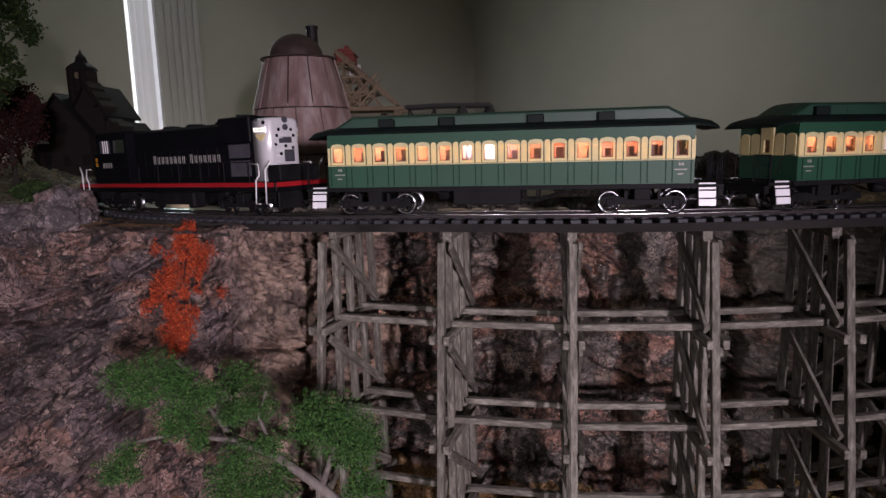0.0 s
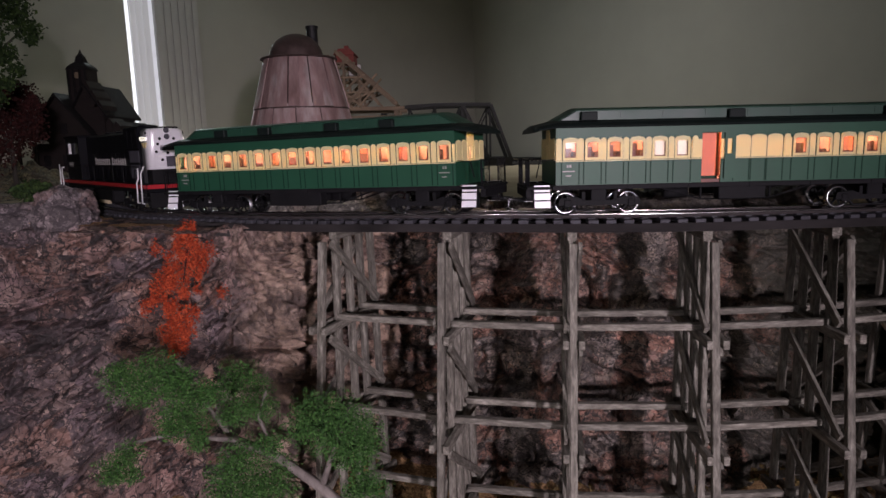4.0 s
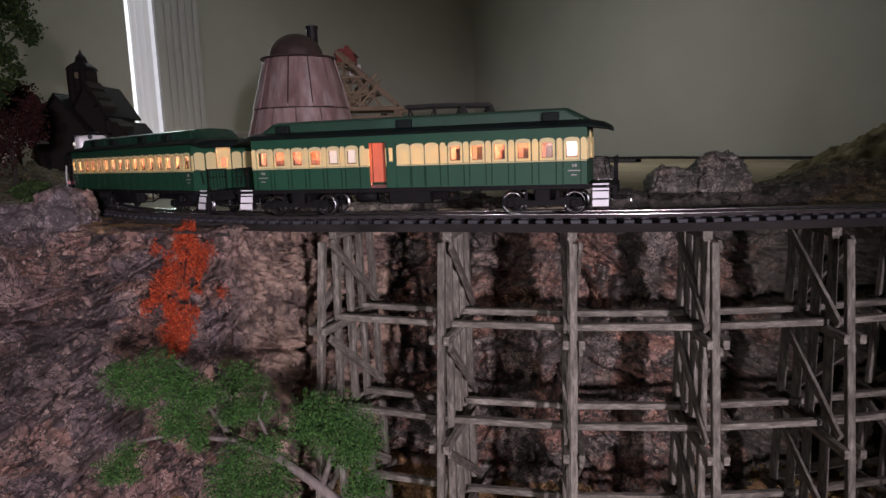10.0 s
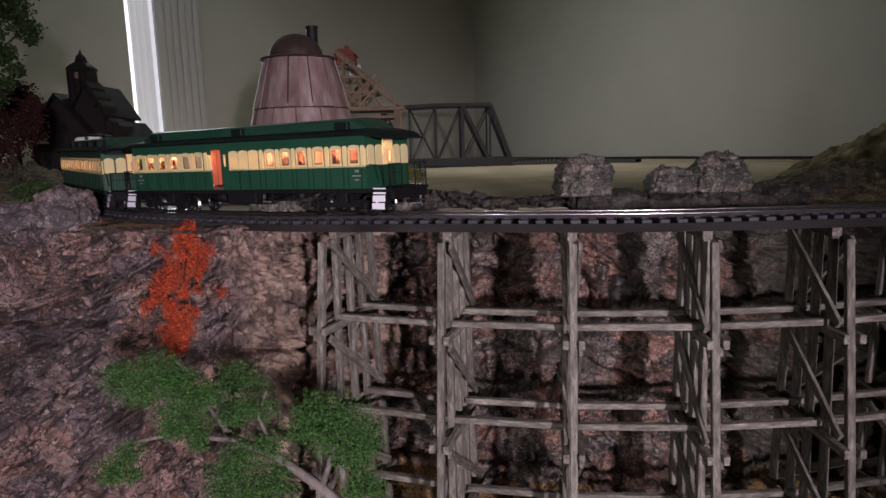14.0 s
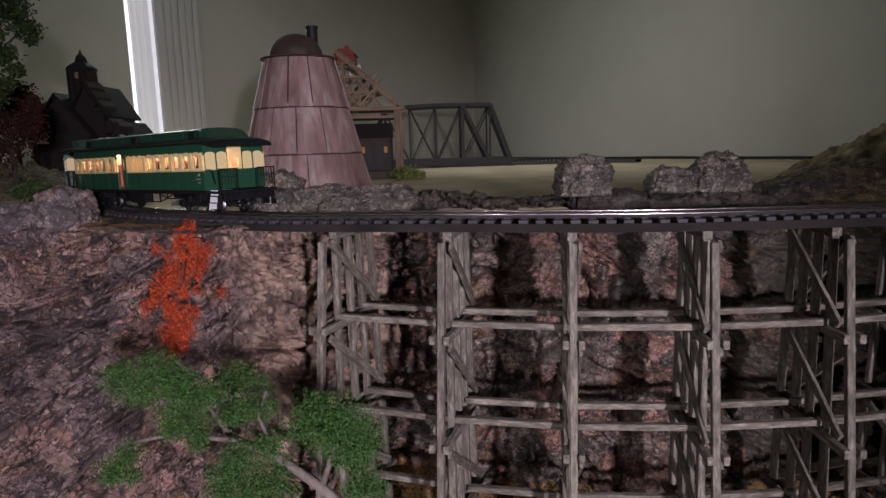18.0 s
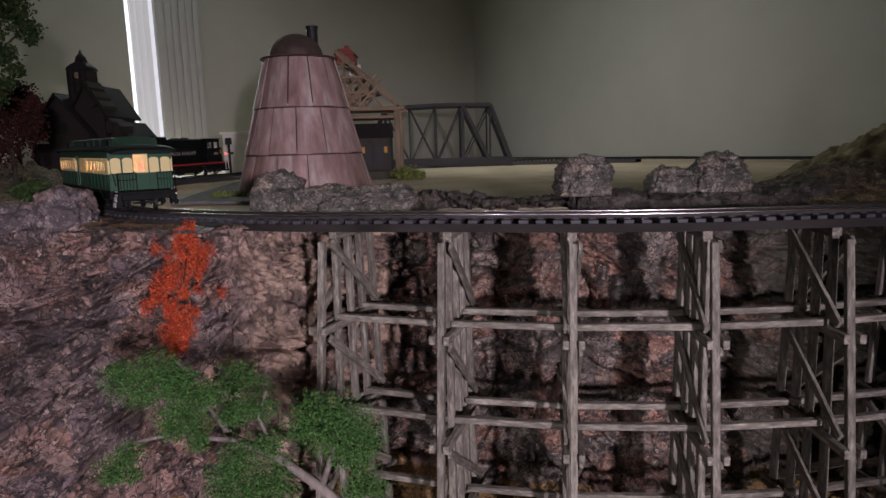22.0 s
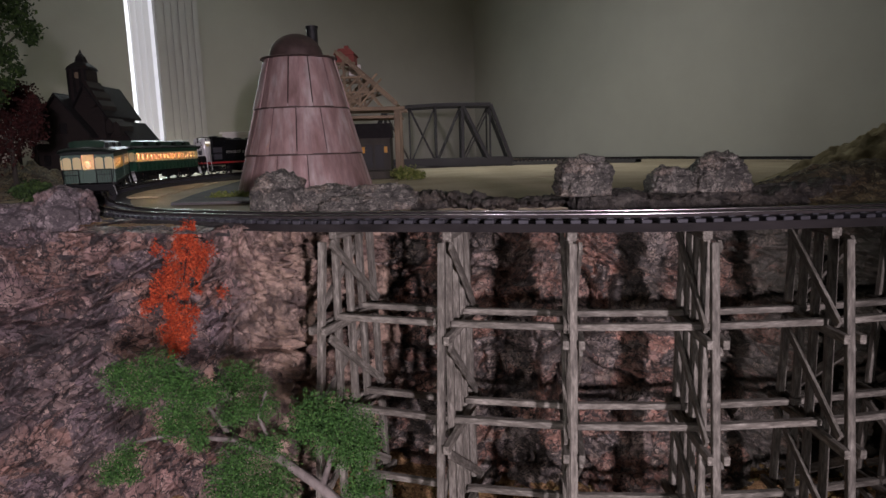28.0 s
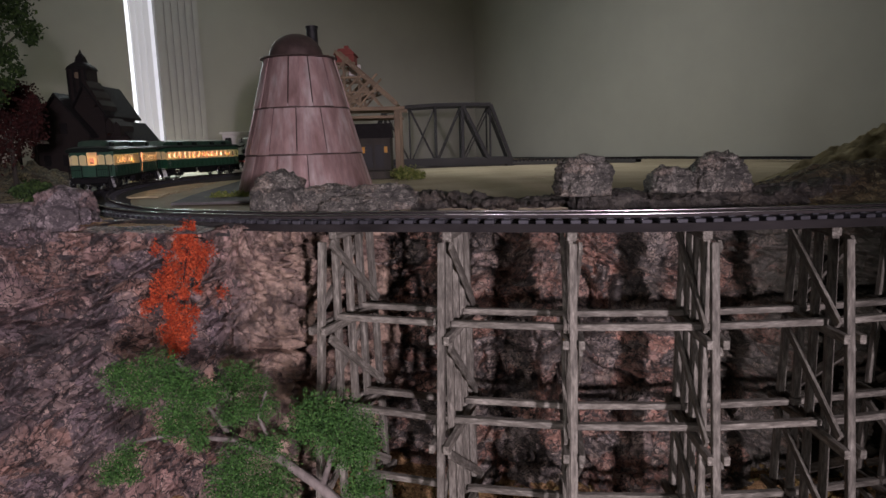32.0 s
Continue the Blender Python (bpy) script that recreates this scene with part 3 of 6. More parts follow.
def poly_at(pts, u):
    seg = [(Vector(b) - Vector(a)).length for a, b in zip(pts, pts[1:])]
    d = u * sum(seg)
    for (a, b), L in zip(zip(pts, pts[1:]), seg):
        if d <= L + 1e-9:
            return Vector(a).lerp(Vector(b), d / L)
        d -= L
    return Vector(pts[-1])


def cliff_left_point(u, v):
    u = 0.52 * u / 0.86 if u < 0.86 else 0.52 + 0.48 * (u - 0.86) / 0.14
    p = (poly_at(CLIFF, u) + poly_at(CLIFF, max(0, u - 0.02)) + poly_at(CLIFF, min(1, u + 0.02))) / 3
    t = poly_at(CLIFF, min(1, u + 0.03)) - poly_at(CLIFF, max(0, u - 0.03))
    n = Vector((-t.y, t.x, 0)).normalized()
    if n.y > 0 and u > 0.3:
        n = -n
    if u <= 0.3 and n.x < 0:
        n = -n
    left = min(1.0, max(0.0, (u - 0.12) / 0.3))
    drop = max(0.0, (v - 0.06) / 0.94)
    z = -0.026 - 0.72 * drop
    q = Vector((p.x, p.y, z))
    out = (0.015 + 0.16 * drop ** 1.3) * left + 0.004
    rel = crag(Vector((q.x * 0.8, q.y * 0.8, q.z * 0.72)), 0.095, 3.0)
    # long level fissures, with upright cracks between them
    cut = 0.0
    for zf, x0, x1, dip, deep in ((-0.178, -1.4, -0.47, 0.03, 0.045), (-0.305, -1.4, -0.50, -0.10, 0.032), (-0.135, -0.50, -0.37, 0.10, 0.026), (-0.420, -1.2, -0.30, 0.05, 0.030)):
        if x0 < q.x < x1:
            g = abs(q.z - zf - dip * (q.x + 0.6) - 0.012 * noise.noise(Vector((q.x * 14, zf, 3.0))) - 0.004 * noise.noise(Vector((q.x * 60, zf, 8.0))))
            wid = 0.010 * (0.7 + 0.6 * noise.noise(Vector((q.x * 20, 7.0, zf))))
            cut += deep * max(0.0, 1 - g / max(0.002, wid)) * min(1, (x1 - q.x) * 12)
    for xf, z0, z1, deep in ((-0.592, -0.11, -0.02, 0.016), (-0.472, -0.30, -0.18, 0.02), (-0.555, -0.40, -0.19, 0.018), (-0.305, -0.17, -0.02, 0.014)):
        if z0 < q.z < z1:
            g = abs(q.x - xf + 0.10 * (q.z - z1) - 0.008 * noise.noise(Vector((5.0, xf, q.z * 22))))
            cut += deep * max(0.0, 1 - g / 0.0045)
    q += n * (out + 0.030 * rel * min(1, 0.25 + drop * 9) + 0.0018 * fine_rock(q) - 0.0085 * creases(q, 2.0) - cut)
    q.z += 0.010 * noise.noise(q * 14) * min(1, drop * 8)
    if v < 0.06:
        k = v / 0.06
        q = Vector((p.x, p.y, 0)) + n * ((k - 1) * 0.09 + k * 0.012)
        q.z = TABLE + 0.002 + 0.006 * k * (1 - k) * 4 * (0.5 + noise.noise(q * 30)) + 0.0035 * noise.noise(q * 75) + 0.0022 * noise.noise(q * 160) - 0.004 * k
    return q


tagged(sheet("cliff_left", cliff_left_point, 620, 380, M_ROCK_L, smooth=True), "craggy brown and purple painted rock cliff face", "cliff", kind="structure")


def gorge_point(u, v):
    deg = -118 + 82 * u
    a = math.radians(deg)
    if v < 0.12:
        k = v / 0.12
        z = TABLE - 0.004 + 0.040 * math.sin(k * math.pi * 0.62) * (0.75 + 0.5 * noise.noise(arc(a) * 9))
        w = -0.40 + 0.15 * k
        p = arc(a, w, z)
        p.z += 0.010 * crag(p, 0.05, 1.0) * k
        return p
    k = (v - 0.12) / 0.88
    z = TABLE + 0.018 - 0.60 * k
    p = arc(a, -0.25, z)
    rel = crag(p, 0.115, 7.0)
    w = -0.255 + 0.030 * rel * min(1, k * 12 + 0.3) + 0.0020 * fine_rock(p) - 0.006 * creases(p, 5.0) + 0.10 * max(0, k - 0.72) ** 1.2
    p = arc(a, w, z + 0.010 * noise.noise(p * 15))
    return p


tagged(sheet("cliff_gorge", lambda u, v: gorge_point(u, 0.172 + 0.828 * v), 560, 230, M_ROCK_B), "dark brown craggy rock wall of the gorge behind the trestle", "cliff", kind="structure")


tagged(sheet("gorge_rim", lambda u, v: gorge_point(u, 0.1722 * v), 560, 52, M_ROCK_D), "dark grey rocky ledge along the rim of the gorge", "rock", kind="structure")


def gorge_floor_point(u, v):
    p = Vector((-1.95 + 4.1 * u, 0.46 + 0.95 * v, -0.56))
    p.z += 0.035 * noise.fractal(p * 5, 0.9, 2.1, 4) + 0.008 * fine_rock(p, 0.5) + 0.02 * v
    return p


tagged(sheet("gorge_floor", gorge_floor_point, 130, 50, M_GRAVEL), "brown earth floor of the gorge", "ground", kind="structure")
bm = bmesh.new()
box(bm, -1.95, 2.15, 0.42, 0.46, FLOOR, -0.55)
tagged(link_mesh("fascia", bm, M_FASCIA), "dark board closing the layout's front below the gorge", kind="structure")


def mound(name, cx, cy, rx, ry, h, mat, label, rough=0.3, z0=TABLE - 0.006, turn=0.0, n=70, seed=0.0, size=0.09, cat="hill"):
    def fn(u, v):
        x, y = (u * 2 - 1), (v * 2 - 1)
        r = min(1.0, math.hypot(x, y))
        c, s = math.cos(turn), math.sin(turn)
        px, py = cx + x * rx * c - y * ry * s, cy + x * rx * s + y * ry * c
        f = (0.5 + 0.5 * math.cos(math.pi * r)) ** 0.8
        q = Vector((px, py, seed))
        return Vector((px, py, z0 + f * h * (1 + rough * crag(q, size, seed)) + 0.05 * h * fine_rock(q, 0.6) * min(1, f * 4)))
    return tagged(sheet(name, fn, n, n, mat), label, cat)


def boulder(x, y, z, rx, ry, rz, seed, mat, label, turn=0.0, sub=5, rough=0.10):
    bm = bmesh.new()
    bmesh.ops.create_icosphere(bm, subdivisions=sub, radius=1.0)
    for v in bm.verts:
        n = v.co.normalized()
        q = n * 1.0 + Vector((seed * 3.1, seed, 0))
        d = 1.0 + rough * crag(q, 0.62, seed) + 0.05 * noise.fractal(q * 6, 0.9, 2.1, 4)
        b = n.copy()
        for k in range(3):
            b[k] = math.copysign(abs(b[k]) ** 0.78, b[k])
        v.co = Vector((b.x * rx, b.y * ry, max(-0.35, b.z) * rz)) * d
        v.co.z = max(v.co.z, -0.32 * rz)
    return tagged(link_mesh("boulder", bm, mat, None, pose(x, y, z + 0.30 * rz, 0, 0, turn), True), label, "rock")


GREY = "pale grey craggy cast rock beside the track"
boulder(-0.285, 1.150, -0.016, 0.050, 0.045, 0.058, 2.0, M_ROCK_G, GREY)
boulder(-0.200, 1.165, -0.012, 0.058, 0.045, 0.032, 5.3, M_ROCK_G, GREY, 8)
boulder(-0.105, 1.160, -0.014, 0.068, 0.045, 0.036, 8.2, M_ROCK_G, GREY, -6)
boulder(-0.155, 1.110, -0.020, 0.055, 0.030, 0.026, 9.4, M_ROCK_G, GREY, 12)
boulder(0.247, 1.130, 0.002, 0.052, 0.045, 0.050, 11.0, M_ROCK_G, "pinkish grey upright rock on the gorge rim", 15)
boulder(0.392, 1.115, 0.004, 0.038, 0.040, 0.034, 13.0, M_ROCK_G, "pinkish grey rock on the gorge rim")
boulder(0.480, 1.140, 0.002, 0.052, 0.048, 0.054, 16.5, M_ROCK_G, "pinkish grey rock on the gorge rim", -10)
boulder(-0.625, 1.085, -0.026, 0.046, 0.045, 0.052, 19.0, M_ROCK_P, "long purple-brown boulder on the cliff top", 6, rough=0.09)
boulder(-0.735, 1.090, -0.026, 0.090, 0.045, 0.035, 23.0, M_ROCK_P, "purple-brown boulder on the cliff top", 16, rough=0.09)
mound("hill", 0.86, 1.27, 0.36, 0.21, 0.074, M_HILL, "dark brown rocky mound beside the gorge", 0.09, seed=4.0)
mound("hill", 1.24, 1.56, 0.50, 0.36, 0.185, M_SLOPE, "brown grassy hill with a pale stony slope", 0.07, seed=9.0)
mound("hill", -1.55, 2.25, 0.60, 0.75, 0.085, M_HILL, "dark wooded rise under the house", 0.3, seed=12.0)


def gravel_point(u, v):
    x = -1.3 + 0.88 * u
    y0 = 0.995 - 0.19 * (x + 0.30)
    wide = 0.055 + 0.22 * min(1, max(0, (-0.52 - x) * 3.5))
    p = Vector((x, y0 + wide * v, TABLE + 0.0095 - 0.011 * min(1, max(0, (x + 0.72) / 0.25))))
    p.z += 0.003 * noise.noise(p * 40) + 0.002 * noise.noise(p * 130)
    return p


tagged(sheet("gravel_strip", gravel_point, 160, 30, M_GRAVEL), "brown gravel scattered along the cliff top", "gravel", kind="stuff")

# roads inside the circle
bm = bmesh.new()
for z in (0.0, 0.006):
    vs = [bm.verts.new((x, y, z)) for x, y in ((-0.622, 1.50), (-0.420, 1.50), (-0.420, 2.60), (-0.790, 2.60), (-0.735, 2.20), (-0.680, 1.80))]
    bm.faces.new(vs)
    ring = vs if z == 0.0 else [ring, vs]
for k in range(6):
    bm.faces.new((ring[0][k], ring[0][(k + 1) % 6], ring[1][(k + 1) % 6], ring[1][k]))
tagged(link_mesh("road", bm, M_ROAD, None, pose(0, 0, TABLE - 0.0035)), "grey model road across the board", kind="structure")
crossing = empty("plank_crossing", pose(-0.875, 2.06, TABLE - 0.0015, 0, 0, 97), "tan plank road beside the track", "planks")
bm = bmesh.new()
box(bm, -0.0125, 0.0125, -0.075, 0.075, 0, 0.004, bevel=0.0008)
plank0 = part("plank", bm, M_PLANK, crossing, m=pose(-0.30, 0, 0))
for k in range(1, 26):
    share("plank", plank0.data, crossing, pose(-0.30 + 0.0285 * k, 0.006 * math.sin(k * 5.0), 0, 0, 0, 1.6 * math.sin(k * 3.1)))

# ---------------------------------------------------------------- trestle
trestle = empty("trestle_bridge", Matrix.Identity(4), "tall weathered grey timber trestle under the track", "bridge")
BENTS = [-113.25, -105.8, -98.7, -91.45, -84.3, -77.1, -70.2, -63.1]
LEVELS = [-0.028, -0.1655, -0.312, -0.458]
POSTS = [(0.047, 0.105), (0.014, 0.030), (-0.020, -0.020), (-0.053, -0.062), (-0.087, -0.115)]


def post_v(k, z):
    a, b = POSTS[k]
    f = (-z - 0.03) / 0.49
    return a + (b - a) * f


TURN = {-91.45: -3.0, -84.3: -7.0, -77.1: -8.0, -70.2: -8.0, -63.1: -8.0}        # degrees by which a bent is turned about its outer post


def bent_at(deg, v, z):
    """Point v metres outside the trestle's line on the bent at that angle."""
    d = math.radians(deg + TURN.get(deg, 0.0))
    o = arc_d(deg, 0.047, z)
    return o + Vector((math.cos(d), math.sin(d), 0)) * (v - 0.047)


for deg in BENTS:
    a = math.radians(deg + TURN.get(deg, 0.0))
    tang = Vector((-math.sin(a), math.cos(a), 0))
    zb = -0.575
    sag = min(0.0, track_z(math.radians(deg)))
    cap = beam("bent_cap", bent_at(deg, 0.022, sag - 0.0304), bent_at(deg, -0.094, sag - 0.0298), 0.013, 0.012, M_TIMBER, trestle, tang)
    for k in range(5):
        beam("post", bent_at(deg, post_v(k, zb), zb), bent_at(deg, post_v(k, sag - 0.0358), sag - 0.0358), 0.0100, 0.0100, M_TIMBER, cap, tang)
    for z in LEVELS[1:]:
        for s in (-1, 1):
            off = tang * (s * 0.0100)
            beam("sash", bent_at(deg, post_v(0, z) + 0.013, z) + off, bent_at(deg, post_v(4, z) - 0.013, z) + off, 0.008, 0.012, M_TIMBER, cap, tang)
    for z0, z1 in zip(LEVELS, LEVELS[1:] + [-0.57]):
        # braces on both faces, crossing
        off = tang * 0.0100
        beam("brace", bent_at(deg, post_v(0, z0) - 0.006, z0 - 0.014) + off, bent_at(deg, post_v(4, z1) + 0.006, z1 + 0.014) + off, 0.005, 0.012, M_TIMBER, cap, tang)
        beam("brace", bent_at(deg, post_v(4, z0) + 0.006, z0 - 0.014) - off, bent_at(deg, post_v(0, z1) - 0.006, z1 + 0.014) - off, 0.005, 0.012, M_TIMBER, cap, tang)
for d0, d1 in zip(BENTS, BENTS[1:]):
    for z in LEVELS[1:]:
        for v, ext in ((0.021, 0.12), (-0.052, 0.12)):
            zg = z + (0.0095 if z > -0.2 else 0.0140)
            beam("girt", arc_d(d0 + ext, v, zg), arc_d(d1 - ext, v, zg), 0.009, 0.011, M_TIMBER, trestle, (0, 0, 1))
for v in (0.034, 0.005, -0.025, -0.060):
    bm = bmesh.new()
    n = 40
    rows = []
    for i in range(n + 1):
        d = -121.0 + (-58 + 121.0) * i / n
        rows.append([bm.verts.new(track_d(d, v + dv, z)) for dv, z in ((-0.007, -0.0232), (0.007, -0.0232), (0.007, -0.0120), (-0.007, -0.0120))])
    for r0, r1 in zip(rows, rows[1:]):
        for k in range(4):
            bm.faces.new((r0[k], r0[(k + 1) % 4], r1[(k + 1) % 4], r1[k]))
    bm.faces.new(rows[0])
    bm.faces.new(rows[-1][::-1])
    part("stringer", bm, M_DECK, trestle, "dark stained deck stringer")

# ---------------------------------------------------------------- track
track = empty("railway_track", Matrix.Identity(4), "curved two-rail model track on black ties", "track")


def swept(name, profile, mat, d0=-180.0, d1=180.0, n=420):
    """Profile of (v, z) points swept round the circle."""
    bm = bmesh.new()
    rows = []
    full = d1 - d0 >= 359.9
    for i in range(n if full else n + 1):
        d = d0 + (d1 - d0) * i / n
        rows.append([bm.verts.new(track_d(d, v, z)) for v, z in profile])
    m = len(profile)
    pairs = list(zip(rows, rows[1:] + ([rows[0]] if full else [])))
    for r0, r1 in pairs:
        for k in range(m):
            bm.faces.new((r0[k], r0[(k + 1) % m], r1[(k + 1) % m], r1[k]))
    return part(name, bm, mat, track)


for s in (-0.0225, 0.0225):
    swept("rail", [(s - 0.0028, -0.0065), (s + 0.0028, -0.0065), (s + 0.0006, -0.0056), (s + 0.0006, -0.0024), (s - 0.0006, -0.0024), (s - 0.0006, -0.0056)], M_RAIL)
    head = [(s - 0.0014, -0.0023), (s + 0.0014, -0.0023), (s + 0.00145, -0.0012), (s + 0.0013, -0.0006), (s + 0.0009, -0.00018), (s + 0.0004, 0.0),
            (s - 0.0004, 0.0), (s - 0.0009, -0.00018), (s - 0.0013, -0.0006), (s - 0.00145, -0.0012)]
    # far heads take the dull rail colour, which paints their shine out
    for d0, d1, n, mat in ((-195.0, -50.0, 170, M_RAILTOP), (-50.0, 165.0, 250, M_RAIL)):
        swept("rail_head", head, mat, d0, d1, n).data.shade_smooth()

bm = bmesh.new()
box(bm, -0.0066, 0.0066, -0.043, 0.043, -0.0118, -0.0066, bevel=0.0008)
for sgn in (-1, 1):
    for w in (-0.0225, 0.0225):
        box(bm, -0.004, 0.004, w + sgn * 0.0048 - 0.0018, w + sgn * 0.0048 + 0.0018, -0.0067, -0.0052)
N_TIES = 396
tie0 = None
rest = bmesh.new()
for k in range(N_TIES):
    d = -97.2 + 360.0 / N_TIES * (k - 150)
    p = track_d(d)
    m = pose(p.x, p.y, p.z, 0, 0, d + 90)
    if -205 <= d <= -62:
        if tie0 is None:
            tie0 = part("tie", bm, M_TIE, track, m=m)
        else:
            share("tie", tie0.data, track, m)
    else:
        box(rest, -0.0066, 0.0066, -0.043, 0.043, -0.0118, -0.0066, m=m)
tagged(part("far_tie", rest, M_TIE, track), kind="stuff")

# cork roadbed on the board, and pale boards beside the track on the cliff top
bm = bmesh.new()
for d0, d1 in ((-299, -119.0),):
    rows = []
    for i in range(161):
        d = d0 + (d1 - d0) * i / 160
        rows.append([bm.verts.new(track_d(d, v, z)) for v, z in ((-0.084, -0.0300), (-0.074, -0.0195), (-0.055, -0.0115), (0.050, -0.0115), (0.058, -0.0195), (0.062, -0.0300))])
    for r0, r1 in zip(rows, rows[1:]):
        for k in range(5):
            bm.faces.new((r0[k], r1[k], r1[k + 1], r0[k + 1]))
tagged(link_mesh("roadbed", bm, M_BALLAST), "dark ballast bed under the track", kind="structure")


# ---------------------------------------------------------------- foliage
def clump(bm, c, r, n, leaf, rng, squash=0.8, ragged=0.6):
    """n small folded leaves filling an uneven ball."""
    c = Vector(c)
    for _ in range(n):
        d = Vector((rng.gauss(0, 1), rng.gauss(0, 1), rng.gauss(0, 1))).normalized()
        k = 1 + ragged * (noise.noise(d * 2.3 + c * 31) + 0.6 * noise.noise(d * 5.5 + c * 57))
        rad = r * k * (rng.random() ** 0.42)
        p = c + Vector((d.x * rad, d.y * rad, d.z * rad * squash))
        u = Vector((rng.gauss(0, 1), rng.gauss(0, 1), rng.gauss(0, 1))).normalized()
        w = u.cross(Vector((rng.gauss(0, 1), rng.gauss(0, 1), rng.gauss(0, 1)))).normalized()
        s = leaf * (0.6 + 0.8 * rng.random())
        nrm = u.cross(w) * s * 0.35
        v = [bm.verts.new(p - u * s), bm.verts.new(p - w * s * 0.6 + nrm), bm.verts.new(p + u * s), bm.verts.new(p + w * s * 0.6 + nrm)]
        bm.faces.new(v)


def leafy(name, base, label, category, mat, clumps, leaf, stems, seed, per=1.0, squash=0.8, bark=None):
    """A plant: bark stems and leaf clumps, every clump a part."""
    rng = random.Random(seed)
    ob = empty(name, pose(*base), label, category)
    inv = ob.matrix_world.inverted()
    for k, (pts, r0, r1) in enumerate(stems):
        bm = bmesh.new()
        n = len(pts)
        tube(bm, [inv @ Vector(p) for p in pts], [r0 + (r1 - r0) * i / (n - 1) for i in range(n)], 7)
        part("trunk" if k == 0 else "branch", bm, bark or M_BARK, ob, smooth=True)
    for c, r, n in clumps:
        bm = bmesh.new()
        clump(bm, inv @ Vector(c), r, int(n * per), leaf, rng, squash)
        me = bpy.data.meshes.new("crown")
        bm.to_mesh(me)
        bm.free()
        me.materials.append(mat)
        cr = new("crown", me)
        cr.parent = ob
    return ob


# the green shrub that leans out of the cliff: foam clumps limb by limb, each (x, z, radius) on one upright spread
SHRUB_LIMBS = ((0.730, ((-0.358, -0.141, 0.026), (-0.326, -0.131, 0.025), (-0.299, -0.140, 0.021), (-0.341, -0.157, 0.018), (-0.371, -0.131, 0.014), (-0.312, -0.152, 0.015))),
         (0.722, ((-0.284, -0.163, 0.025), (-0.262, -0.156, 0.018), (-0.307, -0.183, 0.022), (-0.287, -0.198, 0.022), (-0.313, -0.201, 0.014), (-0.278, -0.214, 0.013))),
         (0.800, ((-0.253, -0.164, 0.024), (-0.230, -0.178, 0.018), (-0.262, -0.180, 0.015))),
         (0.735, ((-0.231, -0.179, 0.021), (-0.207, -0.183, 0.018), (-0.247, -0.195, 0.014))),
         (0.730, ((-0.145, -0.180, 0.029), (-0.112, -0.183, 0.031), (-0.092, -0.203, 0.027), (-0.158, -0.199, 0.021), (-0.125, -0.209, 0.027), (-0.093, -0.234, 0.020), (-0.083, -0.216, 0.017), (-0.112, -0.228, 0.018))),
         (0.735, ((-0.385, -0.250, 0.022), (-0.372, -0.234, 0.017), (-0.394, -0.265, 0.013), (-0.365, -0.260, 0.011))),
         (0.725, ((-0.231, -0.234, 0.024), (-0.198, -0.221, 0.019), (-0.250, -0.259, 0.024), (-0.217, -0.266, 0.027), (-0.185, -0.253, 0.016), (-0.192, -0.276, 0.023), (-0.256, -0.282, 0.021), (-0.226, -0.288, 0.022))),
         (0.725, ((-0.093, -0.260, 0.019), (-0.080, -0.276, 0.020), (-0.106, -0.279, 0.014))))
leafy("shrub", (-0.30, 0.86, -0.33), "bright green foam-leaved shrub leaning out of the cliff", "shrub", M_LEAF,
      [((x - 0.013, y + 0.006 * math.sin(x * 300), z - 0.028 - (0.010 if x > -0.17 else 0.0)), r * 1.14, int(2.7e6 * r * r)) for y, row in SHRUB_LIMBS for x, z, r in row], 0.00135,
      [([(-0.10, 0.70, -0.345), (-0.15, 0.712, -0.300), (-0.205, 0.735, -0.272), (-0.27, 0.77, -0.262), (-0.30, 0.88, -0.300)], 0.0070, 0.005),
       ([(-0.205, 0.735, -0.272), (-0.26, 0.735, -0.248), (-0.335, 0.745, -0.243), (-0.38, 0.745, -0.252)], 0.004, 0.002),
       ([(-0.15, 0.712, -0.300), (-0.135, 0.73, -0.255), (-0.115, 0.735, -0.205)], 0.004, 0.002),
       ([(-0.27, 0.77, -0.262), (-0.29, 0.75, -0.21), (-0.32, 0.745, -0.150)], 0.004, 0.002),
       ([(-0.205, 0.735, -0.272), (-0.225, 0.735, -0.22), (-0.215, 0.74, -0.19)], 0.003, 0.0015)], 11, squash=0.82)

# the red-orange bush that hangs down the cliff
RB = []
rng0 = random.Random(5)
for k in range(84):
    f = (k + 0.5) / 84
    z = -0.016 - 0.166 * f
    wid = (0.006 + 0.025 * min(1, f * 3.2)) * (1 - 0.45 * max(0, f - 0.5) * 2)
    lean = -0.004 - 0.014 * f + 0.006 * math.sin(f * 9)
    RB.append(((-0.370 + lean + rng0.uniform(-wid, wid), 0.948 - 0.055 * f + rng0.uniform(-0.012, 0.012), z + rng0.uniform(-0.006, 0.006)), rng0.uniform(0.0055, 0.0105), 84))
RB += [((-0.420, 0.925, -0.115), 0.011, 160), ((-0.435, 0.925, -0.128), 0.010, 130), ((-0.338, 0.93, -0.048), 0.012, 120), ((-0.418, 0.94, -0.045), 0.010, 110), ((-0.322, 0.93, -0.110), 0.009, 80)]
leafy("hanging_bush", (-0.372, 0.99, -0.047), "red-orange autumn bush hanging down the cliff", "bush", M_LEAFR, RB, 0.0016,
      [([(-0.372, 1.01, -0.040), (-0.372, 0.95, -0.030), (-0.376, 0.925, -0.09), (-0.38, 0.93, -0.17)], 0.0014, 0.0008)], 21, per=1.5, bark=M_LEAFM, squash=1.35)

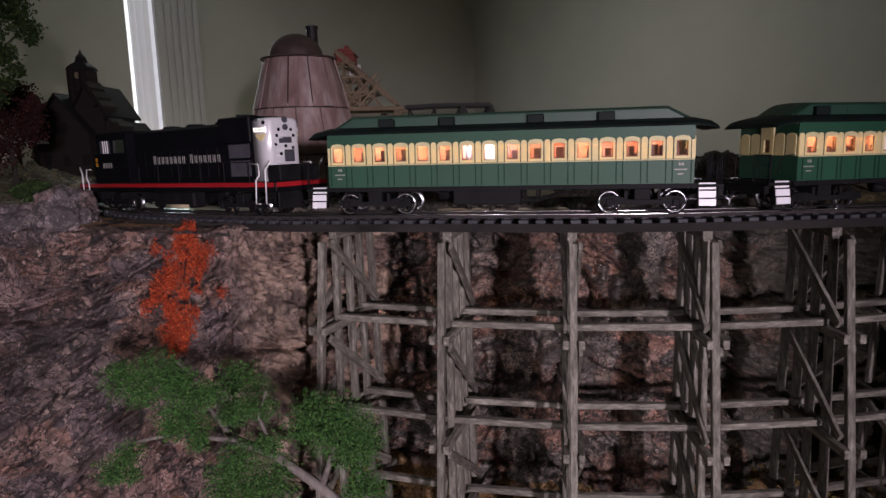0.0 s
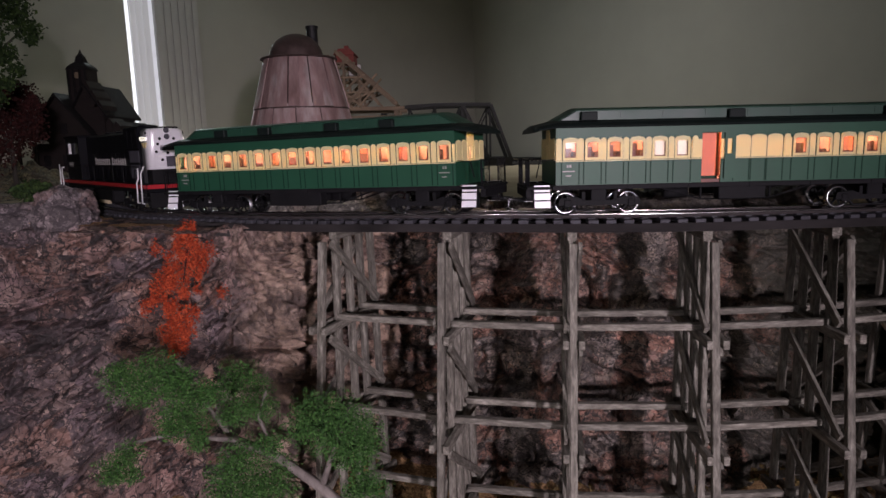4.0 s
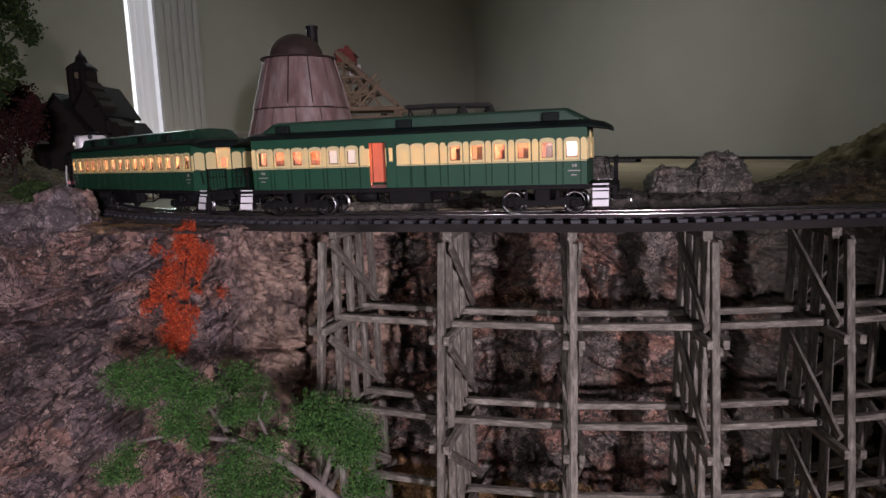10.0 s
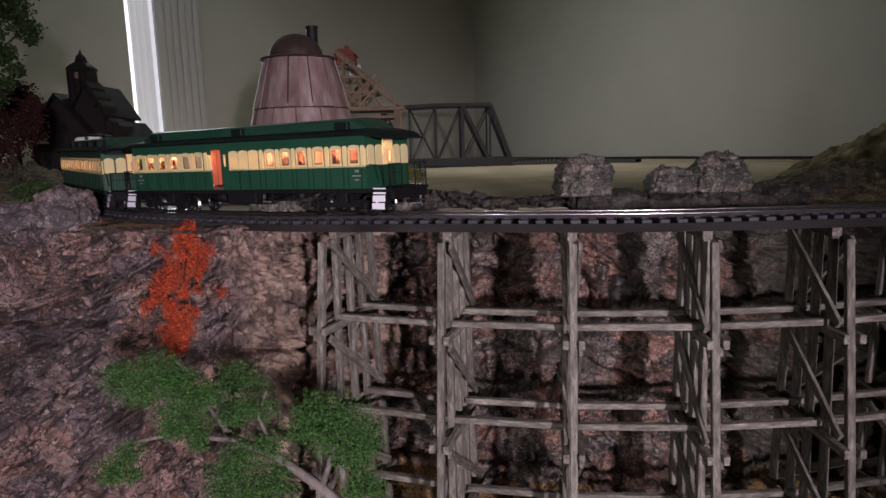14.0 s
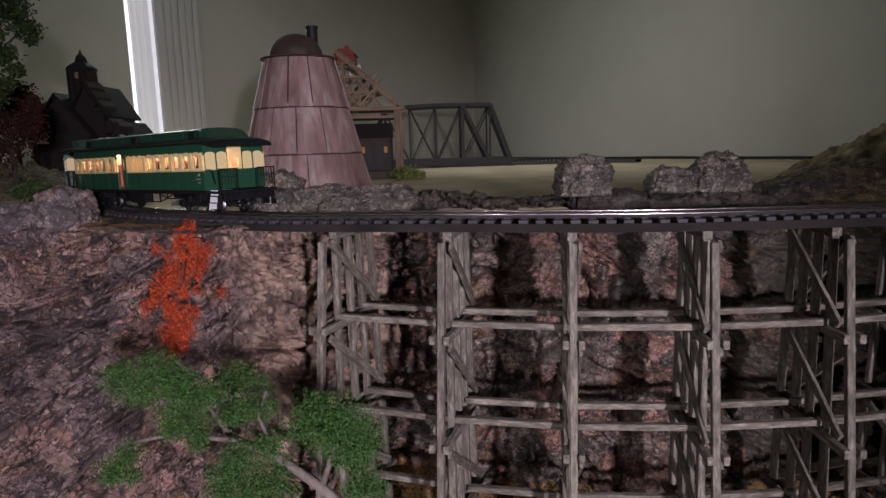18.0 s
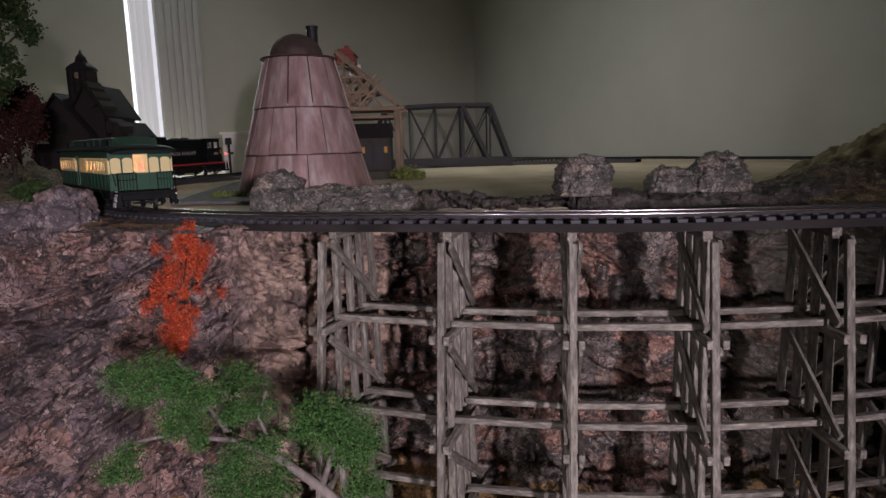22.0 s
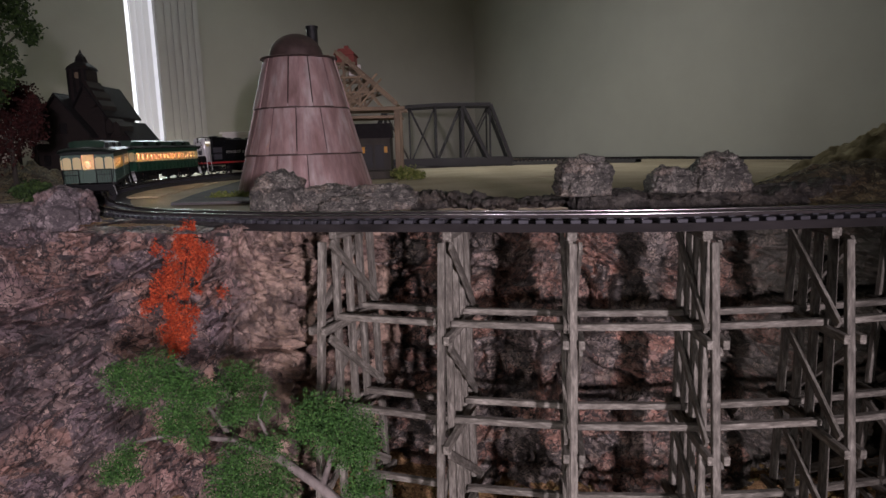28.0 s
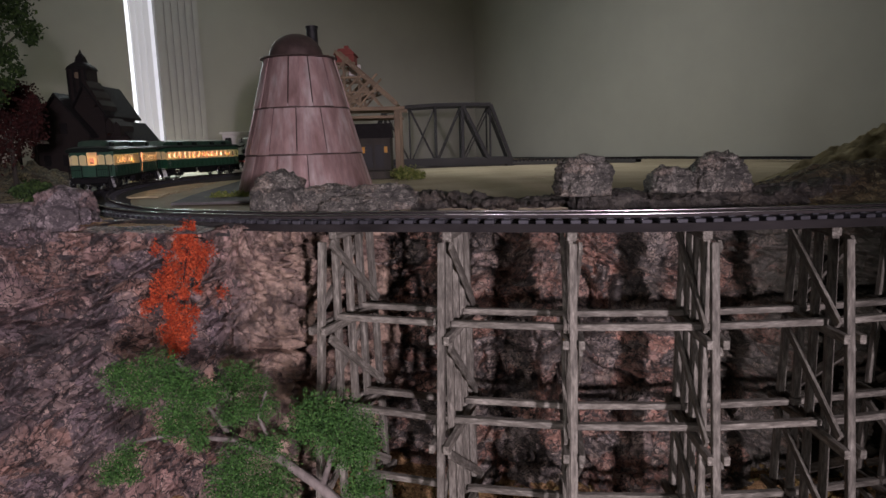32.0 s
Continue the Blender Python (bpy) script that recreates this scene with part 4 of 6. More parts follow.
# trees by the house
leafy("tree", (-1.15, 1.62, TABLE), "green leafy tree with an open crown", "tree", M_LEAFD,
      [((-1.02, 1.60, 0.45), 0.07, 900), ((-0.965, 1.60, 0.39), 0.036, 330), ((-0.985, 1.60, 0.43), 0.030, 220), ((-1.02, 1.58, 0.33), 0.040, 480), ((-0.990, 1.58, 0.295), 0.022, 150), ((-1.03, 1.60, 0.27), 0.026, 190),
       ((-1.10, 1.62, 0.40), 0.08, 800), ((-0.985, 1.60, 0.47), 0.032, 220), ((-1.04, 1.60, 0.52), 0.07, 600), ((-0.955, 1.60, 0.365), 0.016, 70), ((-1.05, 1.60, 0.235), 0.022, 120)], 0.0052,
      [([(-1.15, 1.62, TABLE), (-1.15, 1.62, 0.12), (-1.13, 1.61, 0.28), (-1.06, 1.60, 0.46)], 0.009, 0.003),
       ([(-1.13, 1.61, 0.26), (-1.05, 1.60, 0.33), (-0.975, 1.60, 0.39)], 0.005, 0.0015), ([(-1.14, 1.62, 0.2), (-1.12, 1.62, 0.30), (-1.1, 1.62, 0.4)], 0.006, 0.002)], 31, bark=M_SHED)
leafy("tree", (-1.24, 1.92, TABLE), "dark red leafy tree", "tree", M_LEAFM,
      [((-1.20, 1.90, 0.26), 0.060, 900), ((-1.155, 1.90, 0.24), 0.036, 420), ((-1.22, 1.90, 0.20), 0.075, 1100), ((-1.17, 1.89, 0.16), 0.045, 560), ((-1.26, 1.9, 0.12), 0.07, 800), ((-1.27, 1.92, 0.28), 0.06, 800), ((-1.16, 1.90, 0.20), 0.030, 300)], 0.0055,
      [([(-1.24, 1.92, TABLE), (-1.235, 1.91, 0.10), (-1.22, 1.90, 0.28)], 0.009, 0.003), ([(-1.235, 1.91, 0.1), (-1.25, 1.9, 0.18), (-1.26, 1.9, 0.26)], 0.006, 0.002)], 32, bark=M_SHED)
leafy("bush", (-0.735, 1.18, TABLE), "small green leafy bush behind a boulder", "bush", M_LEAFD,
      [((-0.735, 1.18, 0.036), 0.020, 380), ((-0.757, 1.18, 0.032), 0.016, 240), ((-0.712, 1.18, 0.034), 0.015, 220), ((-0.735, 1.18, 0.010), 0.026, 330)], 0.0042,
      [([(-0.735, 1.18, TABLE), (-0.73, 1.18, 0.02)], 0.004, 0.002)], 33)
leafy("grass_tuft", (-0.50, 1.70, TABLE), "low mossy green tuft at the burner's foot", "grass", M_TUFT,
      [((-0.56 + 0.045 * k, 1.66 + 0.015 * math.sin(k * 2.0), TABLE + 0.004), 0.030, 420) for k in range(5)], 0.0035,
      [([(-0.50, 1.70, TABLE), (-0.50, 1.70, TABLE + 0.008)], 0.002, 0.001)], 34, squash=0.35)
leafy("bush", (-0.105, 2.30, TABLE), "low dark green bush by the mill", "bush", M_TUFT,
      [((-0.105, 2.30, TABLE + 0.02), 0.035, 420), ((-0.14, 2.28, TABLE + 0.025), 0.03, 300), ((-0.075, 2.31, TABLE + 0.015), 0.022, 200)], 0.005,
      [([(-0.105, 2.30, TABLE), (-0.105, 2.30, TABLE + 0.02)], 0.003, 0.002)], 35)

# leaf litter on the gorge floor
rng1 = random.Random(77)
bm = bmesh.new()
for _ in range(5200):
    p = Vector((rng1.uniform(-0.25, 0.75), rng1.uniform(0.78, 1.16), 0))
    q = Vector((p.x, p.y, -0.56))
    z = -0.56 + 0.035 * noise.fractal(q * 5, 0.9, 2.1, 4) + 0.008 * fine_rock(q, 0.5) + 0.02 * (p.y - 0.46) / 0.95
    clump(bm, (p.x, p.y, z + 0.004), 0.004, 1, 0.0045, rng1, 0.5)
me = bpy.data.meshes.new("leaf_litter")
bm.to_mesh(me)
bm.free()
me.materials.append(M_LITTER)
tagged(new("leaf_litter", me), "dry yellow-brown leaf litter on the gorge floor", "litter", kind="stuff")

# ---------------------------------------------------------------- burner
burner = empty("sawmill_burner", pose(-0.404, 1.97, TABLE), "rust-pink conical sheet-metal sawmill burner with a mesh dome", "burner")


def burner_r(z):
    return 0.191 - (0.191 - 0.097) * z / 0.374


TIERS = [(0.0, 0.112), (0.104, 0.242), (0.234, 0.374)]
NP = 26
for ti, (z0, z1) in enumerate(TIERS):
    lift = 0.0050 - 0.0005 * ti
    bm = bmesh.new()
    h = math.pi / NP * 0.990
    grid = []
    for z in (z0, (z0 + z1) / 2, z1):
        for rr in (0.0, 0.003):
            grid.append([(burner_r(z) + lift * (1 - (z - z0) / (z1 - z0)) + rr, -h + 2 * h * k / 3, z) for k in range(4)])
    vv = [[bm.verts.new((r * math.cos(t), r * math.sin(t), z)) for r, t, z in row] for row in grid]
    for lo, hi in ((0, 2), (2, 4)):
        for k in range(3):
            bm.faces.new((vv[lo + 1][k], vv[lo + 1][k + 1], vv[hi + 1][k + 1], vv[hi + 1][k]))
            bm.faces.new((vv[lo][k], vv[hi][k], vv[hi][k + 1], vv[lo][k + 1]))
        for k in (0, 3):
            bm.faces.new((vv[lo][k], vv[lo + 1][k], vv[hi + 1][k], vv[hi][k]))
    for a_, b_ in ((0, 1), (4, 5)):
        for k in range(3):
            bm.faces.new((vv[a_][k], vv[a_][k + 1], vv[b_][k + 1], vv[b_][k]))
    first = None
    for k in range(NP):
        m = pose(0, 0, 0, 0.4 * math.sin(k * 7.3 + ti), 0.5 * math.sin(k * 4.1 + ti), 360 / NP * k + 5 * ti + 0.55 * math.sin(k * 9.7 + 3 * ti))
        if first is None:
            first = part("metal_sheet", bm, M_BURN, burner, m=m)
        else:
            share("metal_sheet", first.data, burner, m)
# dark rings build in the shade line under each overhanging lap
for z in (0.1015, 0.2315):
    bm = bmesh.new()
    r0 = burner_r(z) + 0.0035
    lathe(bm, [(r0, z - 0.0022), (r0 + 0.0022, z - 0.0022), (r0 + 0.0016, z + 0.0030), (r0, z + 0.0030)], 44)
    part("band", bm, M_DOME, burner, "dark ring for the shade under the lap")
bm = bmesh.new()
lathe(bm, [(0.185, 0.0), (0.092, 0.372)], 40)
part("inner_shell", bm, M_DOME, burner)
bm = bmesh.new()
lathe(bm, [(0.094, 0.371), (0.109, 0.372), (0.111, 0.3745), (0.109, 0.377), (0.070, 0.379)], 40)
part("brim", bm, M_DOME, burner, "dark rusty rim")
bm = bmesh.new()
lathe(bm, [(0.077, 0.374), (0.077, 0.381)] + [(0.077 * math.cos(t), 0.381 + 0.066 * math.sin(t)) for t in (0.15, 0.3, 0.45, 0.6, 0.75, 0.9, 1.05, 1.2, 1.35, 1.5, 1.565)], 40, pose(-0.007, 0, 0))
part("dome", bm, M_DOME, burner, "dark rusty domed screen", smooth=True)
bm = bmesh.new()
lathe(bm, [(0.0165, 0.375), (0.0165, 0.468), (0.0185, 0.468), (0.0185, 0.475), (0.014, 0.475)], 20, pose(0.034, 0.045, 0))
part("chimney", bm, M_TRUSS, burner, "short black stack")

# ---------------------------------------------------------------- mill with its conveyor
mill = empty("sawmill", pose(-0.26, 2.5, TABLE), "dark open timber sawmill with a sloping conveyor", "mill")


def mill_beam(name, p, q, w, h, mat, label=""):
    return beam(name, p, q, w, h, mat, mill, label=label)


bm = bmesh.new()
box(bm, -0.16, 0.13, -0.10, 0.16, 0.0, 0.030, bevel=0.003)
part("foundation", bm, M_SHED, mill)
for x in (-0.155, -0.42):
    for y in (2.44, 2.62):
        mill_beam("post", (x, y, 0.008), (x, y, 0.228), 0.020, 0.020, M_WOODB)
for y in (2.44, 2.62):
    mill_beam("beam", (-0.44, y, 0.236), (-0.125, y, 0.232), 0.018, 0.014, M_WOODB)
    mill_beam("beam", (-0.43, y, 0.205), (-0.14, y, 0.203), 0.010, 0.010, M_WOODB)
    mill_beam("conveyor_rail", (-0.150, y - 0.03, 0.242), (-0.365, y - 0.03, 0.436), 0.012, 0.010, M_WOODB)
    mill_beam("conveyor_rail", (-0.160, y - 0.03, 0.262), (-0.350, y - 0.03, 0.436), 0.006, 0.006, M_WOODB)
    for x0, x1 in ((-0.21, -0.40), (-0.25, -0.42), (-0.39, -0.28), (-0.33, -0.22)):
        mill_beam("strut", (x0, y - 0.02, 0.30 if x0 > x1 else 0.245), (x1, y - 0.02, 0.242 if x0 > x1 else 0.355), 0.007, 0.007, M_WOODB)
    mill_beam("post", (-0.365, y, 0.24), (-0.365, y, 0.43), 0.010, 0.010, M_WOODB)
    mill_beam("strut", (-0.41, y, 0.345), (-0.28, y, 0.345), 0.007, 0.007, M_WOODB)
for k in range(12):
    f = k / 11
    x, z = -0.155 - 0.205 * f, 0.250 + 0.186 * f
    mill_beam("slat", (x, 2.40, z), (x, 2.60, z), 0.010, 0.004, M_WOODB)
# lattice tower under the head of the conveyor
for y in (2.42, 2.57):
    for x in (-0.392, -0.338, -0.284):
        mill_beam("tower_post", (x, y, 0.238), (x, y, 0.425 if x < -0.3 else 0.36), 0.009, 0.009, M_RUST if x < -0.35 else M_WOODB)
    for (xa, za), (xb, zb) in (((-0.392, 0.245), (-0.284, 0.345)), ((-0.284, 0.245), (-0.392, 0.345)), ((-0.392, 0.335), (-0.320, 0.415)), ((-0.284, 0.245), (-0.215, 0.318)), ((-0.215, 0.245), (-0.284, 0.335)), ((-0.338, 0.245), (-0.250, 0.33))):
        mill_beam("strut", (xa, y - 0.012, za), (xb, y - 0.012, zb), 0.007, 0.006, M_WOODB)
    for z in (0.292, 0.345, 0.395):
        mill_beam("strut", (-0.395, y - 0.006, z), (-0.20 - 0.6 * (z - 0.24), y - 0.006, z), 0.006, 0.006, M_WOODB)
bm = bmesh.new()
box(bm, -0.105, -0.040, -0.08, 0.02, 0.418, 0.448, bevel=0.002)
prism(bm, [(-0.112, 0.448), (-0.033, 0.448), (-0.052, 0.468), (-0.093, 0.468)], -0.085, 0.025)
box(bm, -0.080, -0.064, -0.03, -0.014, 0.462, 0.486)
part("drive_house", bm, M_RUST, mill, "small red drive house on top")
bm = bmesh.new()
box(bm, -0.075, -0.030, 0.03, 0.05, 0.385, 0.425, bevel=0.002)
part("end_board", bm, M_PALE, mill, "white end board of the conveyor")
bm = bmesh.new()
box(bm, -0.170, 0.072, 0.0, 0.14, 0.030, 0.150)
part("shed", bm, M_SHED, mill, "dark board shed under the frame")
bm = bmesh.new()
prism(bm, [(-0.185, 0.150), (0.082, 0.150), (0.076, 0.204), (-0.180, 0.204)], -0.020, 0.07)
part("shed_roof", bm, M_SLATE, mill, "dark weathered shed roof")
for x in (-0.055, -0.012, 0.030):
    bm = bmesh.new()
    box(bm, x - 0.016, x + 0.016, -0.004, -0.001, 0.040, 0.125)
    part("doorway", bm, M_TRUSS, mill, "black doorway")
for x in (-0.030, 0.055):
    bm = bmesh.new()
    box(bm, x - 0.006, x + 0.006, -0.006, -0.0045, 0.095, 0.118)
    part("window", bm, M_YELLOW, mill, "yellow window")

# ---------------------------------------------------------------- truss bridge on the far side of the circle
truss = empty("truss_bridge", pose(CX - 0.40, CY + R + 0.015, 0, 0, 0, 2.5), "black steel through-truss bridge over the far track", "bridge")
for y in (-0.085, 0.085):
    def tb(name, x0, z0, x1, z1, w, h):
        bm = bmesh.new()
        p, q = Vector((x0, y, z0)), Vector((x1, y, z1))
        box(bm, -w / 2, w / 2, -h / 2, h / 2, 0, (q - p).length, bevel=0.001)
        part(name, bm, M_TRUSS, truss, m=axis_frame(p, q, (0, 1, 0)))
    tb("lower_chord", -0.40, 0.006, 0.40, 0.006, 0.020, 0.040)
    top = [(-0.27, 0.285), (-0.14, 0.298), (0.0, 0.304), (0.14, 0.304), (0.29, 0.300)]
    for (xa, za), (xb, zb) in zip(top, top[1:]):
        tb("upper_chord", xa, za, xb, zb, 0.021, 0.020)
    tb("end_post", 0.40, 0.0, 0.29, 0.300, 0.021, 0.018)
    tb("end_post", -0.40, 0.0, -0.27, 0.285, 0.014, 0.014)
    for x, z in top[1:-1] + [(0.285, 0.30), (-0.268, 0.285)]:
        tb("upright", x, 0.0, x, z, *((0.018, 0.016) if x == 0.14 else (0.010, 0.009)))
    for (xa, za), (xb, zb) in (((-0.27, 0.285), (-0.14, 0.0)), ((-0.14, 0.298), (0.0, 0.0)), ((0.14, 0.304), (0.0, 0.0)), ((0.29, 0.30), (0.14, 0.0)), ((0.14, 0.304), (0.285, 0.0)), ((-0.14, 0.0), (0.0, 0.30))):
        tb("diagonal", xa, za, xb, zb, *((0.021, 0.018) if (xa, xb) == (0.14, 0.285) else (0.0075, 0.007)))
for x in (-0.27, -0.14, 0.0, 0.14, 0.29):
    bm = bmesh.new()
    box(bm, x - 0.005, x + 0.005, -0.085, 0.085, 0.294, 0.304)
    part("cross_strut", bm, M_TRUSS, truss)
each_box("bearing", [(x - 0.02, x + 0.02, -0.095, 0.095, TABLE, -0.014) for x in (-0.39, 0.39)], M_TRUSS, truss, 0.001)

# ---------------------------------------------------------------- house with a tower, in the dark by the window
house = empty("house", pose(-1.472, 2.85, TABLE), "dark brown wooden house with a steep tower and gables", "house")


def gable(bm, x0, x1, y0, y1, z0, z1, ridge):
    prism(bm, [(x0, z0), (x1, z0), (x1, z1), ((x0 + x1) / 2, ridge), (x0, z1)], y0, y1)


def roof_slopes(x0, x1, y0, y1, z1, ridge, t=0.010, ov=0.02):
    bm = bmesh.new()
    xm = (x0 + x1) / 2
    k = (ridge - z1) / (xm - x0)
    prism(bm, [(x0 - ov, z1 - ov * k), (xm, ridge), (x1 + ov, z1 - ov * k), (x1 + ov, z1 - ov * k + t), (xm, ridge + t), (x0 - ov, z1 - ov * k + t)], y0 - ov, y1 + ov)
    return bm


for x0, x1, y0, y1, z1, ridge in ((-0.215, 0.02, -0.10, 0.20, 0.215, 0.365), (-0.06, 0.070, -0.06, 0.22, 0.30, 0.405), (0.06, 0.155, -0.02, 0.22, 0.185, 0.248)):
    bm = bmesh.new()
    gable(bm, x0, x1, y0, y1, 0, z1, ridge)
    part("wall", bm, M_HOUSE, house)
    part("roof", roof_slopes(x0, x1, y0, y1, z1, ridge), M_SLATE, house, "dark shingle roof")
bm = bmesh.new()
box(bm, -0.086, -0.004, -0.02, 0.07, 0.2, 0.482, bevel=0.003)
part("tower", bm, M_HOUSE, house)
bm = bmesh.new()
lathe(bm, [(0.066, 0.476), (0.058, 0.490), (0.044, 0.500), (0.026, 0.510), (0.020, 0.532), (0.006, 0.548), (0.002, 0.562)], 4, pose(-0.045, 0.025, 0, 0, 0, 45))
part("tower_roof", bm, M_SLATE, house, "small stepped pointed roof")
bm = bmesh.new()
lathe(bm, [(0.013, 0.0), (0.013, 0.003), (0.001, 0.0035)], 20, pose(-0.045, -0.0205, 0.452, 90, 0, 0))
part("clock_face", bm, M_WOODB, house, "faint round clock face")
each_box("corner_board", [(x - 0.004, x + 0.004, -0.026, -0.0205, 0.21, 0.476) for x in (-0.082, -0.058, -0.032, -0.008)], M_SLATE, house)
for x, z0, z1 in ((0.015, 0.385, 0.425), (0.038, 0.345, 0.385), (0.060, 0.310, 0.345), (0.095, 0.240, 0.270), (0.125, 0.225, 0.255)):
    bm = bmesh.new()
    prism(bm, [(x - 0.014, z0 - 0.03), (x + 0.014, z0 - 0.03), (x + 0.014, z0 + 0.012), (x, z1), (x - 0.014, z0 + 0.012)], -0.075, 0.05)
    part("dormer", bm, M_HOUSE, house)
for x, z in ((-0.16, 0.10), (-0.08, 0.10), (0.0, 0.10), (0.09, 0.10), (0.15, 0.10), (-0.08, 0.23)):
    bm = bmesh.new()
    box(bm, x - 0.014, x + 0.014, -0.108, -0.1015, z - 0.022, z + 0.022, bevel=0.001)
    part("window", bm, M_SLATE, house)
bm = bmesh.new()
prism(bm, [(-0.235, 0.190), (-0.150, 0.170), (-0.150, 0.178), (-0.235, 0.202)], -0.20, -0.09)
part("porch_roof", bm, M_PALE, house, "pale porch roof edge")
each_box("porch_post", [(x - 0.006, x + 0.006, -0.19, -0.178, 0.0, 0.178) for x in (-0.225, -0.16)], M_HOUSE, house)
# small pale box van by the far track, and a barrier
hut = empty("relay_hut", pose(-1.017, 3.40, TABLE), "small pale grey flat-roofed hut beyond the track", "hut")
bm = bmesh.new()
box(bm, -0.082, 0.11, -0.05, 0.07, 0.0, 0.205, bevel=0.003)
part("wall", bm, M_PALE, hut)
bm = bmesh.new()
box(bm, -0.092, 0.12, -0.06, 0.08, 0.205, 0.215, bevel=0.002)
part("roof", bm, M_PALE, hut, "thin pale flat roof")
signal = empty("crossing_signal", pose(-1.005, 3.15, TABLE), "black crossing signal on a mast with a red light", "signal")
bm = bmesh.new()
tube(bm, [(0, 0, 0), (0, 0, 0.170)], 0.006, 10)
part("mast", bm, M_TRUSS, signal, smooth=True)
part("head", boxes([(-0.013, 0.013, -0.010, 0.010, 0.150, 0.182)], 0.002), M_TRUSS, signal, "black signal head")
part("arm", boxes([(-0.020, 0.020, -0.004, 0.004, 0.106, 0.113)], 0.001), M_TRUSS, signal)
for x, mat in ((-0.014, M_REDLIGHT), (0.014, M_TRUSS)):
    bm = bmesh.new()
    lathe(bm, [(0.0050, 0.0), (0.0060, 0.003), (0.0046, 0.006), (0.0014, 0.0072)], 14, pose(x, -0.004, 0.1095, 90, 0, 0))
    part("lamp", bm, mat, signal, "lit red lamp" if x < 0 else "dark lamp", smooth=True)
part("base", boxes([(-0.014, 0.014, -0.014, 0.014, 0.0, 0.010)], 0.002), M_TRUSS, signal)

# ---------------------------------------------------------------- train
# In a vehicle's own space x points the way it travels, y to the outside of the circle, z up from the rails.
HALF, SIDE = 0.2380, 0.0545
Z_BOT, Z_BELT, Z_HEAD = 0.0400, 0.0695, 0.1115
PANE_Z0, PANE_Z1, PANE_H = 0.0742, 0.0930, 0.0069


def arch_outline(hw, z0, z1, rise, n=6):
    pts = [(-hw, z0), (hw, z0), (hw, z1 - rise)]
    for k in range(1, n):
        t = math.pi * k / n
        pts.append((hw * math.cos(t), z1 - rise + rise * math.sin(t)))
    pts.append((-hw, z1 - rise))
    return pts


def window_panel_mesh():
    """Cream arched plate with a square opening, standing in the x-z plane, facing +y."""
    bm = bmesh.new()
    hw, z0, z1, rise = 0.0098, 0.0708, 0.0992, 0.004
    o = [(-hw, z0), (hw, z0), (hw, z1 - rise), (hw * 0.75, z1 - 0.0012), (0, z1), (-hw * 0.75, z1 - 0.0012), (-hw, z1 - rise)]
    h = PANE_H
    i = [(-h, PANE_Z0), (h, PANE_Z0), (h, PANE_Z1 - 0.001), (h * 0.7, PANE_Z1), (0, PANE_Z1 + 0.0003), (-h * 0.7, PANE_Z1), (-h, PANE_Z1 - 0.001)]
    ring = [[bm.verts.new((x, y, z)) for x, z in pts] for y, pts in ((0, o), (0.0012, o), (0.0012, i), (-0.0014, i))]
    n = len(o)
    for a, b in zip(ring, ring[1:]):
        for k in range(n):
            bm.faces.new((a[k], a[(k + 1) % n], b[(k + 1) % n], b[k]))
    me = bpy.data.meshes.new("window_panel")
    bmesh.ops.recalc_face_normals(bm, faces=bm.faces[:])
    bm.to_mesh(me)
    bm.free()
    me.materials.append(M_CREAM)
    return me


def plate_mesh(name, hw, z0, z1, rise, mat, t=0.0011):
    bm = bmesh.new()
    prism(bm, arch_outline(hw, z0, z1, rise), 0, t)
    me = bpy.data.meshes.new(name)
    bmesh.ops.recalc_face_normals(bm, faces=bm.faces[:])
    bm.to_mesh(me)
    bm.free()
    me.materials.append(mat)
    return me


def box_mesh(name, rows, mat, bevel=0.0):
    bm = boxes(rows, bevel)
    me = bpy.data.meshes.new(name)
    bmesh.ops.recalc_face_normals(bm, faces=bm.faces[:])
    bm.to_mesh(me)
    bm.free()
    me.materials.append(mat)
    return me


ME_PANEL = window_panel_mesh()
ME_NARROW = plate_mesh("narrow_panel", 0.0036, 0.0708, 0.0984, 0.0030, M_CREAM)
ME_END = plate_mesh("end_panel", 0.0084, 0.0708, 0.0988, 0.004, M_CREAM)
ME_WIDE = plate_mesh("blank_panel", 0.0096, 0.0708, 0.0988, 0.004, M_CREAM)


def sheet_bm(corners):
    """One sheet of glass, its face turned by the order of the corners."""
    bm = bmesh.new()
    bm.faces.new([bm.verts.new(c) for c in corners])
    return bm


bm = sheet_bm([(PANE_H, -0.0008, PANE_Z0), (-PANE_H, -0.0008, PANE_Z0), (-PANE_H, -0.0008, PANE_Z1), (PANE_H, -0.0008, PANE_Z1)])
ME_PANE = bpy.data.meshes.new("pane")
bm.to_mesh(ME_PANE)
bm.free()
ME_PANE.materials.append(M_PANE)
ME_SASH = box_mesh("pane_rail", [(-PANE_H, PANE_H, -0.0006, 0.0004, PANE_Z0, PANE_Z0 + 0.0012), (-PANE_H, -PANE_H + 0.0008, -0.0006, 0.0004, PANE_Z0, PANE_Z1),
                                 (PANE_H - 0.0008, PANE_H, -0.0006, 0.0004, PANE_Z0, PANE_Z1)], M_SASH)
ME_BLIND = box_mesh("blind", [(-PANE_H, PANE_H, -0.0030, -0.0022, PANE_Z0, PANE_Z1)], M_BLIND)
ME_BATTEN = box_mesh("batten", [(-0.0006, 0.0006, 0, 0.0007, Z_BOT + 0.001, Z_BELT - 0.001)], M_GREEN_D)


